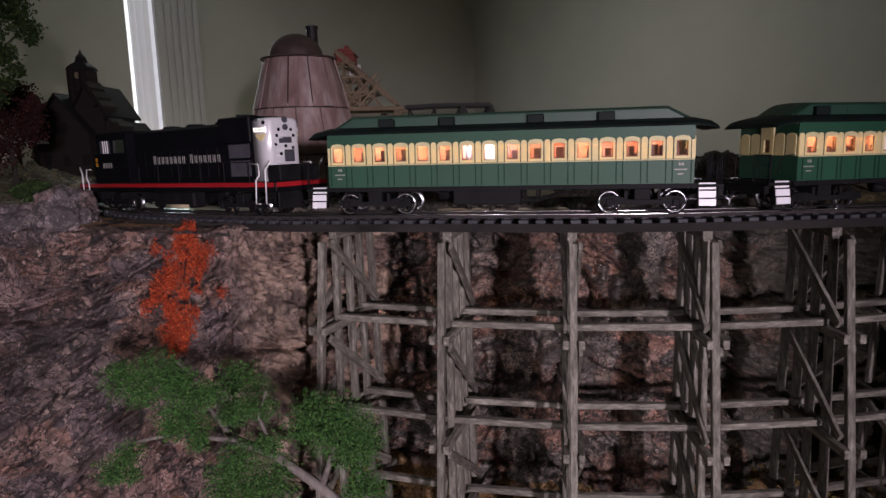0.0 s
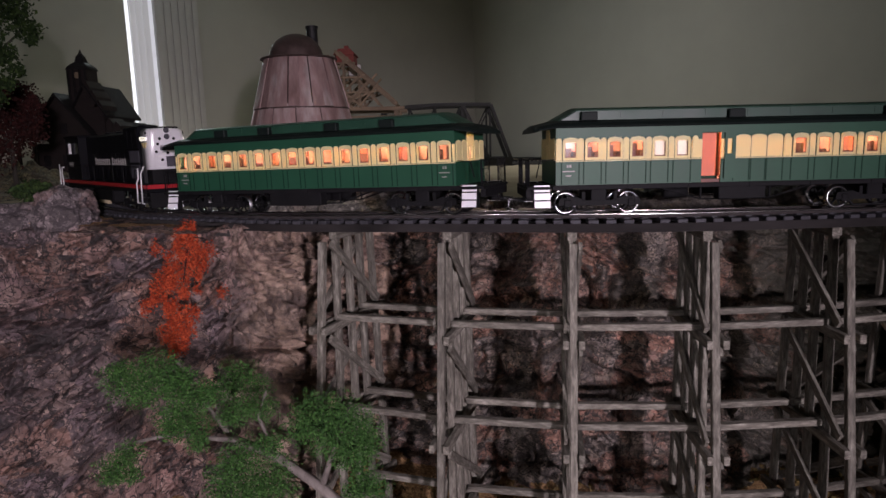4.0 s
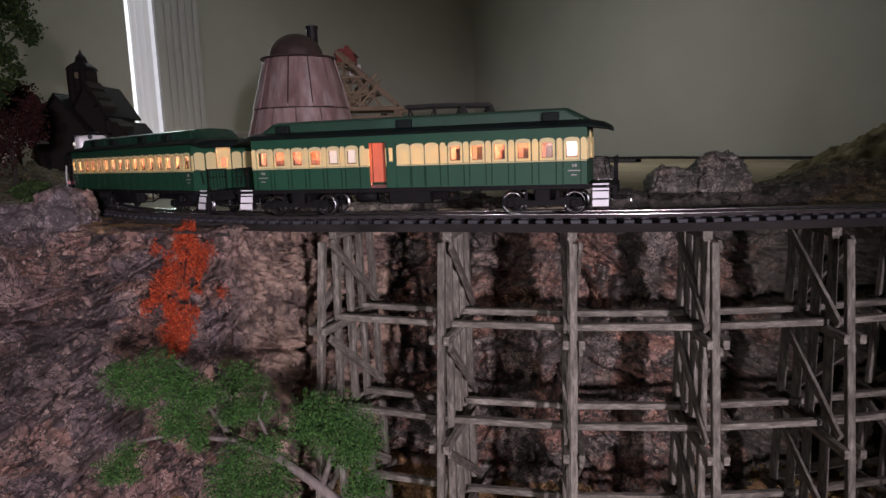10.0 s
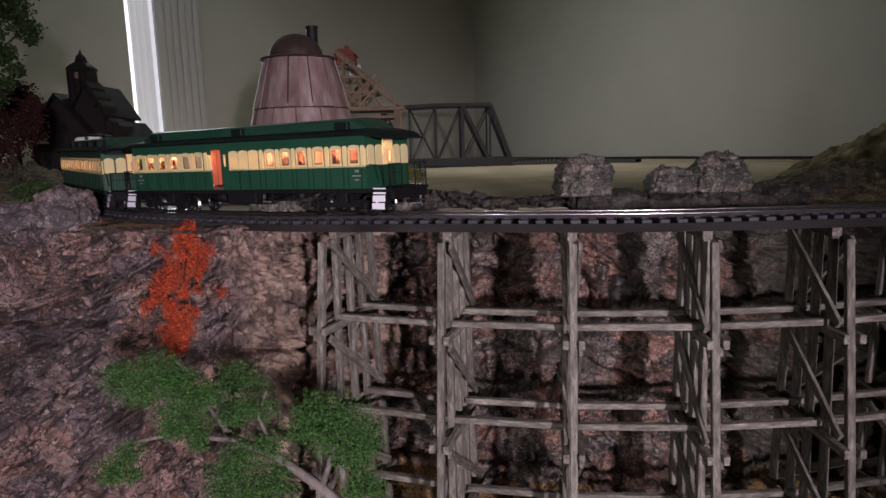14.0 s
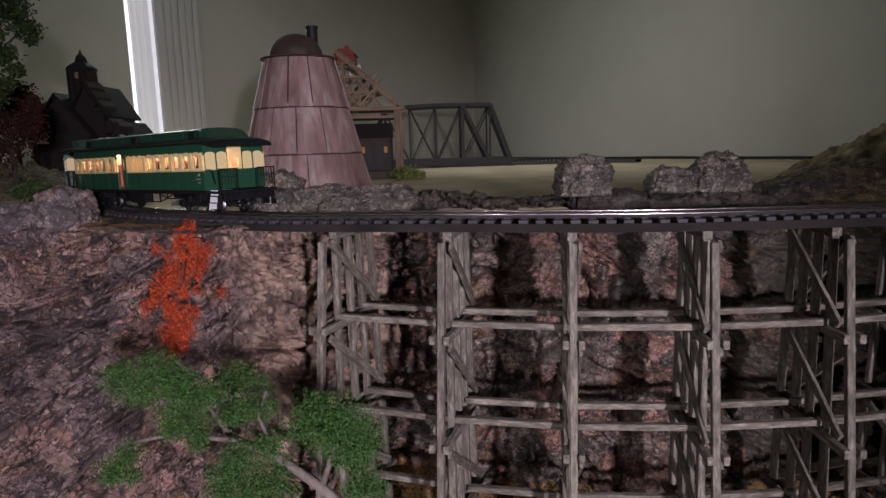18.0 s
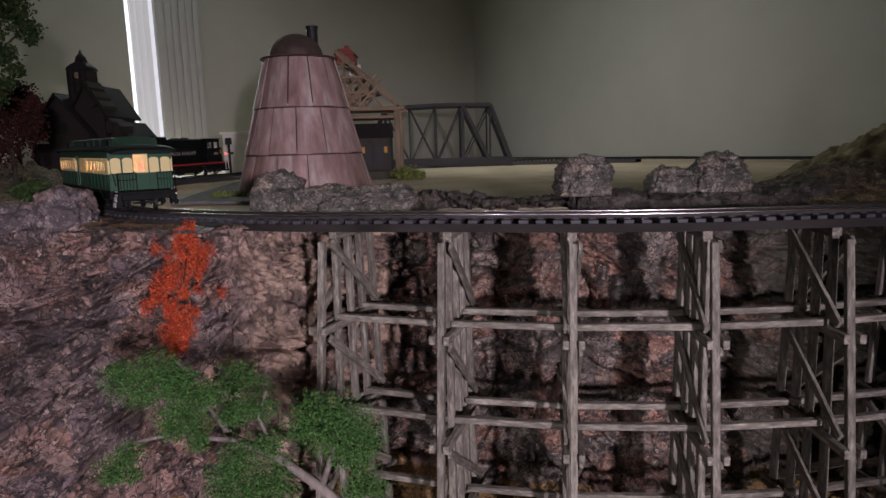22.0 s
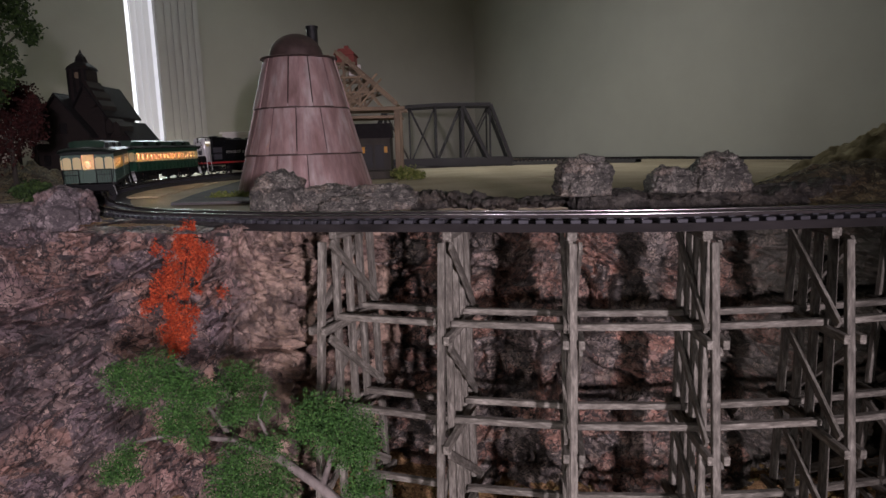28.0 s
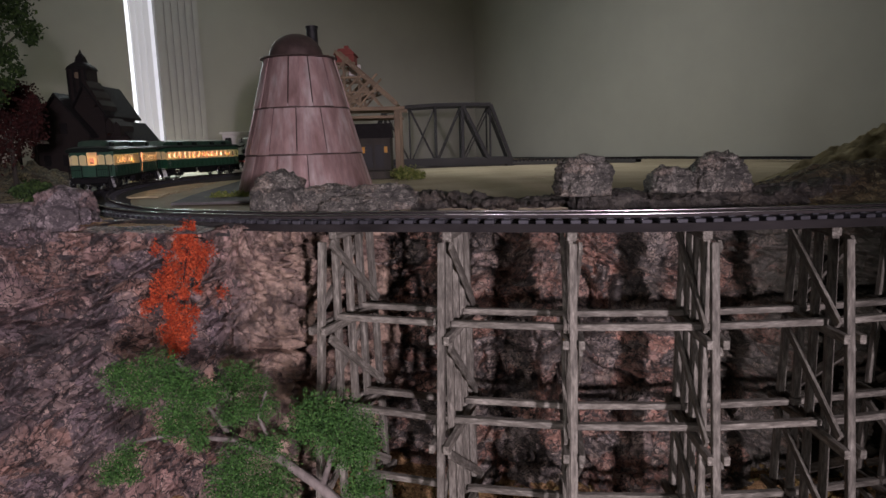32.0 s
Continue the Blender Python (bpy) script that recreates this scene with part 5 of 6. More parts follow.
def wheel_meshes():
    """Tyre with its flange towards -y, one spoke, a hub and an axle."""
    turn = pose(0, 0, 0, -90, 0, 0)
    out = []
    for name, mat, kind in (("wheel", M_STEEL, 0), ("spoke", M_BLACK, 1), ("hub", M_BLACK, 2), ("wheelset", M_BLACK, 3)):
        bm = bmesh.new()
        if kind == 0:
            lathe(bm, [(0.0118, -0.0022), (0.0166, -0.0022), (0.0166, -0.0010), (0.0150, -0.0004), (0.0150, 0.0026), (0.0116, 0.0026), (0.0116, 0.0012)], 30, turn, close=False)
            for f in bm.faces:
                f.smooth = True
        elif kind == 1:
            box(bm, -0.0009, 0.0009, -0.0010, 0.0010, 0.002, 0.0122)
        elif kind == 2:
            lathe(bm, [(0.0034, -0.0022), (0.0034, 0.0026), (0.0016, 0.0034)], 12, turn)
        else:
            tube(bm, [(0, -0.030, 0), (0, 0.030, 0)], 0.0018, 8)
        me = bpy.data.meshes.new(name)
        bmesh.ops.recalc_face_normals(bm, faces=bm.faces[:])
        bm.to_mesh(me)
        bm.free()
        me.materials.append(mat)
        out.append(me)
    return out


ME_WHEEL, ME_SPOKE, ME_HUB, ME_AXLE = wheel_meshes()
SPIN = []                  # wheelsets, with their place on their thing and their radius


def bogie(parent, x, half_base, radius=0.0150, frame_y=0.036):
    """Side frames, bolster and springs in one casting, with two turning wheelsets under it."""
    bm = bmesh.new()
    for s in (-1, 1):
        y0, y1 = sorted((s * frame_y, s * (frame_y + 0.004)))
        prism(bm, [(-half_base - 0.012, 0.013), (half_base + 0.012, 0.013), (half_base + 0.010, 0.022), (half_base - 0.010, 0.024), (0.016, 0.019), (-0.016, 0.019),
                   (-half_base + 0.010, 0.024), (-half_base - 0.010, 0.022)], y0, y1)
        prism(bm, [(-half_base + 0.014, 0.0055), (half_base - 0.014, 0.0055), (half_base - 0.010, 0.0072), (-half_base + 0.010, 0.0072)], y0, y1)
        for q in (-1, 1):
            box(bm, q * half_base - 0.0045, q * half_base + 0.0045, y0 - 0.001, y1 + 0.0015, 0.0105, 0.0205, bevel=0.001)
            prism(bm, [(q * (half_base - 0.013), 0.0062), (q * (half_base - 0.010), 0.0062), (q * (half_base - 0.003), 0.014), (q * (half_base - 0.006), 0.014)], y0, y1)
            prism(bm, [(q * half_base * 0.45, 0.019), (q * half_base * 0.55, 0.019), (q * half_base * 0.55, 0.030), (q * half_base * 0.45, 0.030)], y0, y1)
    box(bm, -0.010, 0.010, -frame_y, frame_y, 0.016, 0.034, bevel=0.001)
    b = part("bogie", bm, M_BLACK, parent, m=pose(x, 0, 0))
    for q in (-1, 1):
        ob = share("wheelset", ME_AXLE, parent, pose(x + q * half_base, 0, radius))
        for s in (1, -1):
            at = pose(0, s * 0.0225, 0, 0, 0, 0 if s > 0 else 180)
            share("wheel", ME_WHEEL, ob, at, "bright steel tyre")
            share("hub", ME_HUB, ob, at)
            for k in range(6):
                share("spoke", ME_SPOKE, ob, at @ pose(0, 0, 0, 0, 60 * k, 0))
        SPIN.append((ob, x + q * half_base, radius))
    return b


def steps(parent, x, y, s, label="white three-tread steps"):
    """Three stacked treads with side plates."""
    rows = [(x - 0.0070, x + 0.0070, *sorted((y - 0.0128 * s, y - 0.0107 * s)), 0.0125, 0.0400)]
    st = part("steps", boxes(rows, 0.0002), M_BLACK, parent, label)
    for k in range(3):
        z = 0.0120 + 0.0100 * k
        o = -0.0022 * k * s
        y0, y1 = sorted((y - 0.0108 * s, y + o))
        f0, f1 = sorted((y + o - 0.0016 * s, y + o))
        bm = bmesh.new()
        if s > 0:
            prof = [(y0, z), (y1, z), (y1 - 0.0012, z + 0.0082), (f0 - 0.0012, z + 0.0082), (f0, z + 0.0014), (y0, z + 0.0014)]
        else:
            prof = [(y1, z), (y0, z), (y0 + 0.0012, z + 0.0082), (f1 + 0.0012, z + 0.0082), (f1, z + 0.0014), (y1, z + 0.0014)]
        prism(bm, prof, -0.0100, 0.0100, pose(x, 0, 0, 0, 0, 90))
        for v in bm.verts:
            v.co = Vector((v.co.x, v.co.y, v.co.z))
        part("tread", bm, M_STEP, st)
    for e in (-1, 1):
        xs = sorted((x + e * 0.0101, x + e * 0.0110))
        part("side_plate", boxes([(*xs, *sorted((y - 0.0108 * s, y - 0.0010 * s)), 0.0118, 0.0200), (*xs, *sorted((y - 0.0108 * s, y - 0.0032 * s)), 0.0200, 0.0300), (*xs, *sorted((y - 0.0108 * s, y - 0.0054 * s)), 0.0300, 0.0402)]), M_BLACK, st, "dark side plate")
    return st


def coupler(parent, x, d):
    bm = bmesh.new()
    box(bm, *sorted((x, x + d * 0.018)), -0.004, 0.004, 0.0165, 0.0215, bevel=0.0008)
    part("drawbar", bm, M_BLACK, parent)
    bm = bmesh.new()
    tube(bm, [(x + d * 0.016, 0, 0.021), (x + d * 0.022, 0, 0.0165), (x + d * 0.024, 0, 0.0105), (x + d * 0.020, 0, 0.0062), (x + d * 0.012, 0, 0.0052)], 0.0011, 6)
    tube(bm, [(x + d * 0.010, -0.007, 0.019), (x + d * 0.026, -0.007, 0.020), (x + d * 0.026, 0.007, 0.020), (x + d * 0.010, 0.007, 0.019)], 0.0009, 6)
    part("hook", bm, M_STEEL, parent, "bent steel hook and loop", smooth=True)


def coach(name, label, windows, narrows, blanks, blinds, door, vents, batteries):
    """A green and cream clerestory coach. Lists hold x positions on its outer side; the other side mirrors them."""
    co = empty(name, Matrix.Identity(4), label, "railway coach", "train")
    gap = [] if door is None else [door]
    for s in (1, -1):
        y_in, y_out = SIDE - 0.0022, SIDE
        yy = sorted((s * y_in, s * y_out))
        # lower wall and header in green, a cream band with the openings between them
        low = [(-HALF, HALF)]
        if gap:
            low = [(-HALF, gap[0][0]), (gap[0][1], HALF)]
        each_box("lower_wall", [(a, b, *yy, Z_BOT, 0.0708) for a, b in low], M_GREEN, co)
        part("header", boxes([(-HALF, HALF, *yy, 0.1018, Z_HEAD)] + [(a, b, *yy, 0.0938, 0.1018) for a, b in low]), M_GREEN, co)
        rows = [(a, b, *yy, 0.0708, PANE_Z0 - 0.0002) for a, b in low] + [(a, b, *yy, PANE_Z1 + 0.0006, 0.0938) for a, b in low]
        cuts = sorted([(w - PANE_H - 0.0004, w + PANE_H + 0.0004) for w in windows] + gap)
        x = -HALF
        for a, b in cuts + [(HALF, HALF)]:
            if a - x > 0.0005:
                rows.append((x, a, *yy, PANE_Z0 - 0.0002, PANE_Z1 + 0.0006))
            x = b
        part("window_band", boxes(rows), M_CREAM, co, "cream plastic band lit from inside")
        edges = sorted([w + e for w in windows + blanks for e in (-0.0104, 0.0104)])
        rows = [(x - 0.0006, x + 0.0006, *sorted((s * SIDE, s * (SIDE + 0.0009))), 0.0708, 0.0965) for x in edges if not gap or not gap[0][0] - 0.001 < x < gap[0][1] + 0.001]
        tagged(part("pillar_strip", boxes(rows), M_GREEN_D, co), kind="stuff")
        flip = pose(0, 0, 0) if s > 0 else pose(0, 0, 0, 0, 0, 180)
        for w in windows:
            m = pose(w, s * (SIDE + 0.0002), 0) @ flip
            wp = share("window_panel", ME_PANEL, co, m)
            if w in blinds:
                share("blind", ME_BLIND, wp, Matrix.Identity(4), "white blind")
            share("pane", ME_PANE, wp, Matrix.Identity(4))
            share("pane_rail", ME_SASH, wp, Matrix.Identity(4))
        for w in narrows:
            share("narrow_panel", ME_NARROW, co, pose(w, s * (SIDE + 0.0002), 0) @ flip)
        for w in blanks:
            share("blank_panel", ME_WIDE, co, pose(w, s * (SIDE + 0.0002), 0) @ flip)
        for w in windows + blanks:
            for e in (-0.0110, 0.0110):
                if not gap or not (gap[0][0] - 0.002 < w + e < gap[0][1] + 0.002):
                    share("batten", ME_BATTEN, co, pose(w + e, s * SIDE, 0) @ flip)
        y0, y1 = sorted((s * SIDE, s * (SIDE + 0.0009)))
        each_box("belt_line", [(a, b, y0, y1, Z_BELT - 0.0002, Z_BELT + 0.0008) for a, b in low], M_CREAM, co)
        y0, y1 = sorted((s * (SIDE - 0.004), s * (SIDE + 0.0012)))
        part("sole_bar", boxes([(-HALF - 0.004, HALF + 0.004, y0, y1, 0.0340, Z_BOT - 0.0002)], 0.0004), M_BLACK, co)
        rows = [(-HALF + 0.077 * k - 0.001, -HALF + 0.077 * k + 0.001, *sorted((s * (SIDE + 0.0012), s * (SIDE + 0.0022))), 0.0335, 0.0400) for k in range(7)]
        each_box("bracket", rows, M_BLACK, co)
        for x in (-HALF + 0.016, HALF - 0.016):
            yl = sorted((s * SIDE, s * (SIDE + 0.0004)))
            rows = [(x - 0.0035, x - 0.0008, *yl, 0.0620, 0.0655), (x + 0.0002, x + 0.0022, *yl, 0.0620, 0.0655), (x - 0.0075, x + 0.0075, *yl, 0.0565, 0.0580), (x - 0.0035, x + 0.0035, *yl, 0.0510, 0.0525)]
            part("lettering", boxes(rows), M_LETTER, co, "small pale class numeral and lines")
        if gap:
            a, b = gap[0]
            y0, y1 = sorted((s * (SIDE - 0.006), s * (SIDE + 0.0006)))
            y0, y1 = sorted((s * (SIDE - 0.016), s * (SIDE - 0.014)))
            part("vestibule_wall", boxes([(a - 0.004, b + 0.010, y0, y1, 0.0470, 0.1090)]), M_ORANGE, co, "orange lining behind the doorway")
            part("door_frame", boxes([(a - 0.0014, a, y0, y1, Z_BOT, 0.1028), (b, b + 0.0014, y0, y1, Z_BOT, 0.1028), (a, b, y0, y1, 0.1012, 0.1028), (a, b, y0, y1, Z_BOT, 0.0475)]), M_GREEN_D, co, "open doorway frame")
            y0, y1 = sorted((s * (SIDE + 0.0016), s * (SIDE + 0.0034)))
            part("sliding_door", boxes([(a - 0.0165, a - 0.003, y0, y1, 0.045, 0.0755), (a - 0.0165, a - 0.0125, y0, y1, 0.0755, 0.1015), (a - 0.0060, a - 0.003, y0, y1, 0.0755, 0.1015), (a - 0.0125, a - 0.0060, y0, y1, 0.0945, 0.1015)]),
                 M_GREEN, co, "green sliding door, pushed open")
        # clerestory side with its panels
        bm = bmesh.new()
        prism(bm, [(-0.236, 0.1160), (0.236, 0.1160), (0.226, 0.1222), (0.207, 0.1326), (-0.207, 0.1326), (-0.226, 0.1222)], *sorted((s * 0.0310, s * 0.0350)))
        part("clerestory_side", bm, M_CLER, co)
        rows = []
        for k in range(8):
            x = -0.205 + 0.0540 * k
            rows.append((x, x + 0.034, *sorted((s * 0.0350, s * 0.0357)), 0.1225, 0.1310))
        each_box("clerestory_light", rows, M_CLER, co)
        for x in vents:
            part("roof_vent", boxes([(x - 0.0105, x + 0.0105, *sorted((s * 0.0340, s * 0.0430)), 0.1195, 0.1312)], 0.0012), M_ROOF, co, "dark box vent")
        for x in (-HALF - 0.0165, HALF + 0.0165):
            steps(co, x, s * (SIDE + 0.0005), s)
        # railings of the end platforms
        for e in (-1, 1):
            bm = bmesh.new()
            xp = e * (HALF + 0.033)
            tube(bm, [(xp, s * (SIDE - 0.0057), 0.038), (xp, s * (SIDE - 0.0057), 0.073)], 0.0011, 6)
            tube(bm, [(xp, s * 0.018, 0.038), (xp, s * 0.018, 0.073)], 0.0009, 6)
            tube(bm, [(xp, s * (SIDE - 0.0057), 0.072), (xp, s * 0.018, 0.072)], 0.0009, 6)
            tube(bm, [(xp, s * (SIDE - 0.0057), 0.060), (xp, s * 0.018, 0.060)], 0.0006, 6)
            for k in range(5):
                tube(bm, [(xp, s * (0.024 + 0.0052 * k), 0.038), (xp, s * (0.024 + 0.0052 * k), 0.072)], 0.0004, 5)
            tube(bm, [(e * (HALF + 0.002), s * (SIDE - 0.0037), 0.072), (e * (HALF + 0.020), s * (SIDE - 0.0017), 0.071), (e * (HALF + 0.024), s * (SIDE - 0.0037), 0.050)], 0.0008, 6)
            part("railing", bm, M_BLACK, co, "thin black wire railing", smooth=True)
    # end walls with a door, arched panels and platform
    for e in (-1, 1):
        x0, x1 = sorted((e * (HALF - 0.0024), e * HALF))
        part("end_wall", boxes([(x0, x1, -SIDE + 0.0024, -0.013, Z_BOT, Z_HEAD), (x0, x1, 0.013, SIDE - 0.0024, Z_BOT, Z_HEAD), (x0, x1, -0.013, 0.013, 0.1055, Z_HEAD)]), M_GREEN, co)
        turn = pose(e * (HALF + 0.0002), 0, 0, 0, 0, -90 * e)
        for y in (-0.0428, -0.0229, 0.0229, 0.0428):
            share("end_panel", ME_END, co, pose(e * (HALF + 0.0002), y, 0, 0, 0, -90 * e))
        part("end_door", boxes([(x0, x1, -0.0128, 0.0128, Z_BOT, 0.0705)]), M_GREEN, co, "green lower half of the end door")
        xd0, xd1 = sorted((e * (HALF - 0.0012), e * (HALF + 0.0016)))
        rows = [(xd0, xd1, -0.0118, 0.0118, 0.0708, 0.0745), (xd0, xd1, -0.0118, -0.0055, 0.0745, 0.0900), (xd0, xd1, 0.0055, 0.0118, 0.0745, 0.0900), (xd0, xd1, -0.0118, 0.0118, 0.0900, 0.1075), (xd0, xd1, -0.0095, 0.0095, 0.1075, 0.1100)]
        d = part("door_panel", boxes(rows), M_CREAM, co, "cream upper half of the end door, with a window")
        xg = e * (HALF - 0.001)
        part("pane", sheet_bm([(xg, -0.0055 * e, 0.0745), (xg, 0.0055 * e, 0.0745), (xg, 0.0055 * e, 0.0900), (xg, -0.0055 * e, 0.0900)]), M_PANE, d)
        x0, x1 = sorted((e * HALF, e * (HALF + 0.036)))
        part("platform", boxes([(x0, x1, -SIDE + 0.0037, SIDE - 0.0037, 0.0345, 0.0385)], 0.0006), M_BLACK, co)
        part("buffer_beam", boxes([(*sorted((e * (HALF + 0.030), e * (HALF + 0.0365))), -0.045, 0.045, 0.024, 0.0345)], 0.0006), M_BLACK, co)
        coupler(co, e * (HALF + 0.030), e)
    # floor, ceiling lining, lamps and benches
    part("inner_floor", boxes([(-HALF + 0.003, HALF - 0.003, -SIDE + 0.003, SIDE - 0.003, 0.0400, 0.0440)]), M_SEAT, co)
    part("ceiling_lining", boxes([(-HALF, HALF, -SIDE + 0.003, SIDE - 0.003, 0.1095, 0.1113)]), M_BLIND, co)
    part("partition", boxes([(-HALF + 0.004, HALF - 0.004, -0.0245, -0.0225, 0.0440, 0.1095)]), M_CABIN, co, "pinkish wood compartment wall")
    rows = [(w + 0.0112, w + 0.0126, -0.0220, 0.040, 0.0440, 0.108) for w in windows[::2]]
    each_box("cross_wall", rows, M_CABIN, co)
    for k, w in enumerate(windows):
        rows = [(w - 0.009, w + 0.009, 0.012, 0.044, 0.0440, 0.058), (w - 0.010, w - 0.005, 0.012, 0.044, 0.058, 0.0815 + 0.006 * math.sin(w * 900))]
        if k % 7 != 4:
            rows.append((w - 0.0060 + 0.0012 * (k % 3), w + 0.0026 + 0.0012 * (k % 4), 0.030, 0.034, 0.058, 0.0860 + 0.0016 * (k % 4)))
        part("bench", boxes(rows, 0.0008), M_SEAT, co, "dark red bench")
    each_box("lamp_strip", [(-HALF + 0.01, HALF - 0.01, 0.018, 0.024, 0.1075, 0.1093), (-HALF + 0.01, HALF - 0.01, -0.042, -0.037, 0.1075, 0.1093)], M_LAMPSTRIP, co, 0.0, "glowing warm lamp strip")
    # roofs
    RL = HALF + 0.026
    bm = bmesh.new()
    prof = [(-0.0680, 0.1110), (0.0680, 0.1110), (0.0690, 0.1132), (0.0620, 0.1172), (0.0500, 0.1198), (0.0380, 0.1210), (-0.0380, 0.1210), (-0.0500, 0.1198), (-0.0620, 0.1172), (-0.0690, 0.1132)]
    stations = [(-RL - 0.002, 0.86, -0.0055), (-RL + 0.006, 0.96, -0.003), (-HALF, 1.0, 0.0), (HALF, 1.0, 0.0), (RL - 0.006, 0.96, -0.003), (RL + 0.002, 0.86, -0.0055)]
    rings = []
    for x, k, dz in stations:
        rings.append([bm.verts.new((x, y * k * SIDE / 0.0617, 0.1110 + (z - 0.1110) * (k ** 3) + dz)) for y, z in prof])
    n = len(prof)
    for a, b in zip(rings, rings[1:]):
        for k in range(n):
            bm.faces.new((a[k], a[(k + 1) % n], b[(k + 1) % n], b[k]))
    bm.faces.new(rings[0][::-1])
    bm.faces.new(rings[-1])
    part("roof", bm, M_ROOF, co, "dark roof with overhanging ends")
    bm = bmesh.new()
    prof = [(-0.0425, 0.1322), (0.0425, 0.1322), (0.0430, 0.1334), (0.0300, 0.1362), (0.0, 0.1374), (-0.0300, 0.1362), (-0.0430, 0.1334)]
    stations = [(-0.238, 0.80, -0.0150), (-0.229, 0.92, -0.0105), (-0.209, 1.0, 0.0), (0.209, 1.0, 0.0), (0.229, 0.92, -0.0105), (0.238, 0.80, -0.0150)]
    rings = [[bm.verts.new((x, y * k * SIDE / 0.0617, z + dz)) for y, z in prof] for x, k, dz in stations]
    n = len(prof)
    for a, b in zip(rings, rings[1:]):
        for k in range(n):
            bm.faces.new((a[k], a[(k + 1) % n], b[(k + 1) % n], b[k]))
    bm.faces.new(rings[0][::-1])
    bm.faces.new(rings[-1])
    part("clerestory_roof", bm, M_CLER, co, "green raised clerestory roof")
    # underframe
    for x in (-0.179, 0.179):
        bogie(co, x, 0.0410)
    for x, hw, z0 in batteries:
        each_box("battery_box", [(x - hw, x + hw, y - 0.008, y + 0.008, z0, 0.036) for y in (-0.042, 0.042)], M_BLACK, co, 0.001)
    bm = bmesh.new()
    for y in (-0.03, 0.03):
        tube(bm, [(-0.105, y, 0.035), (-0.045, y, 0.017), (0.045, y, 0.017), (0.105, y, 0.035)], 0.0011, 6)
        for x in (-0.045, 0.045):
            tube(bm, [(x, y, 0.017), (x, y, 0.036)], 0.0013, 6)
    part("truss_rod", bm, M_BLACK, co)
    bm = bmesh.new()
    tube(bm, [(0.06, 0.02, 0.026), (0.09, 0.02, 0.026)], 0.0075, 12)
    part("brake_cylinder", bm, M_BLACK, co, smooth=True)
    return co


def spread(seq):
    """Places along the coach, measured back from its leading end as a share of its length, to x."""
    return [HALF - f * 2 * HALF for f in seq]


# second coach: six windows, an open doorway, three blank panels, six windows
fb = lambda z: (z - 68) / 1315.0
W_B = spread([fb(z) for z in (118, 195, 272, 350, 427, 505, 915, 997, 1079, 1163, 1248, 1332)])
N_B = spread([fb(z) for z in (78, 153, 232, 310, 388, 466, 549, 868, 955, 1037, 1121, 1205, 1290, 1372)])
B_B = spread([fb(z) for z in (714, 769, 825)])
D_B = tuple(sorted(spread([fb(574), fb(641)])))
coach_b = coach("passenger_coach", "green and cream coach, orange-lit, with an open side door", W_B, N_B, B_B, [W_B[4], W_B[5]], D_B,
                spread([fb(190), fb(706), fb(1255)]), [(0.0, 0.030, 0.018)])
W_A = spread([0.031 + 0.938 * k / 15 for k in range(16)])
N_A = spread([0.031 + 0.938 * (k + 0.5) / 15 for k in range(15)])
coach_a = coach("passenger_coach", "green and cream coach, orange-lit, with sixteen side windows", W_A, N_A, [], [], None,
                spread([0.170, 0.345, 0.592, 0.779]), [(0.02, 0.045, 0.015)])


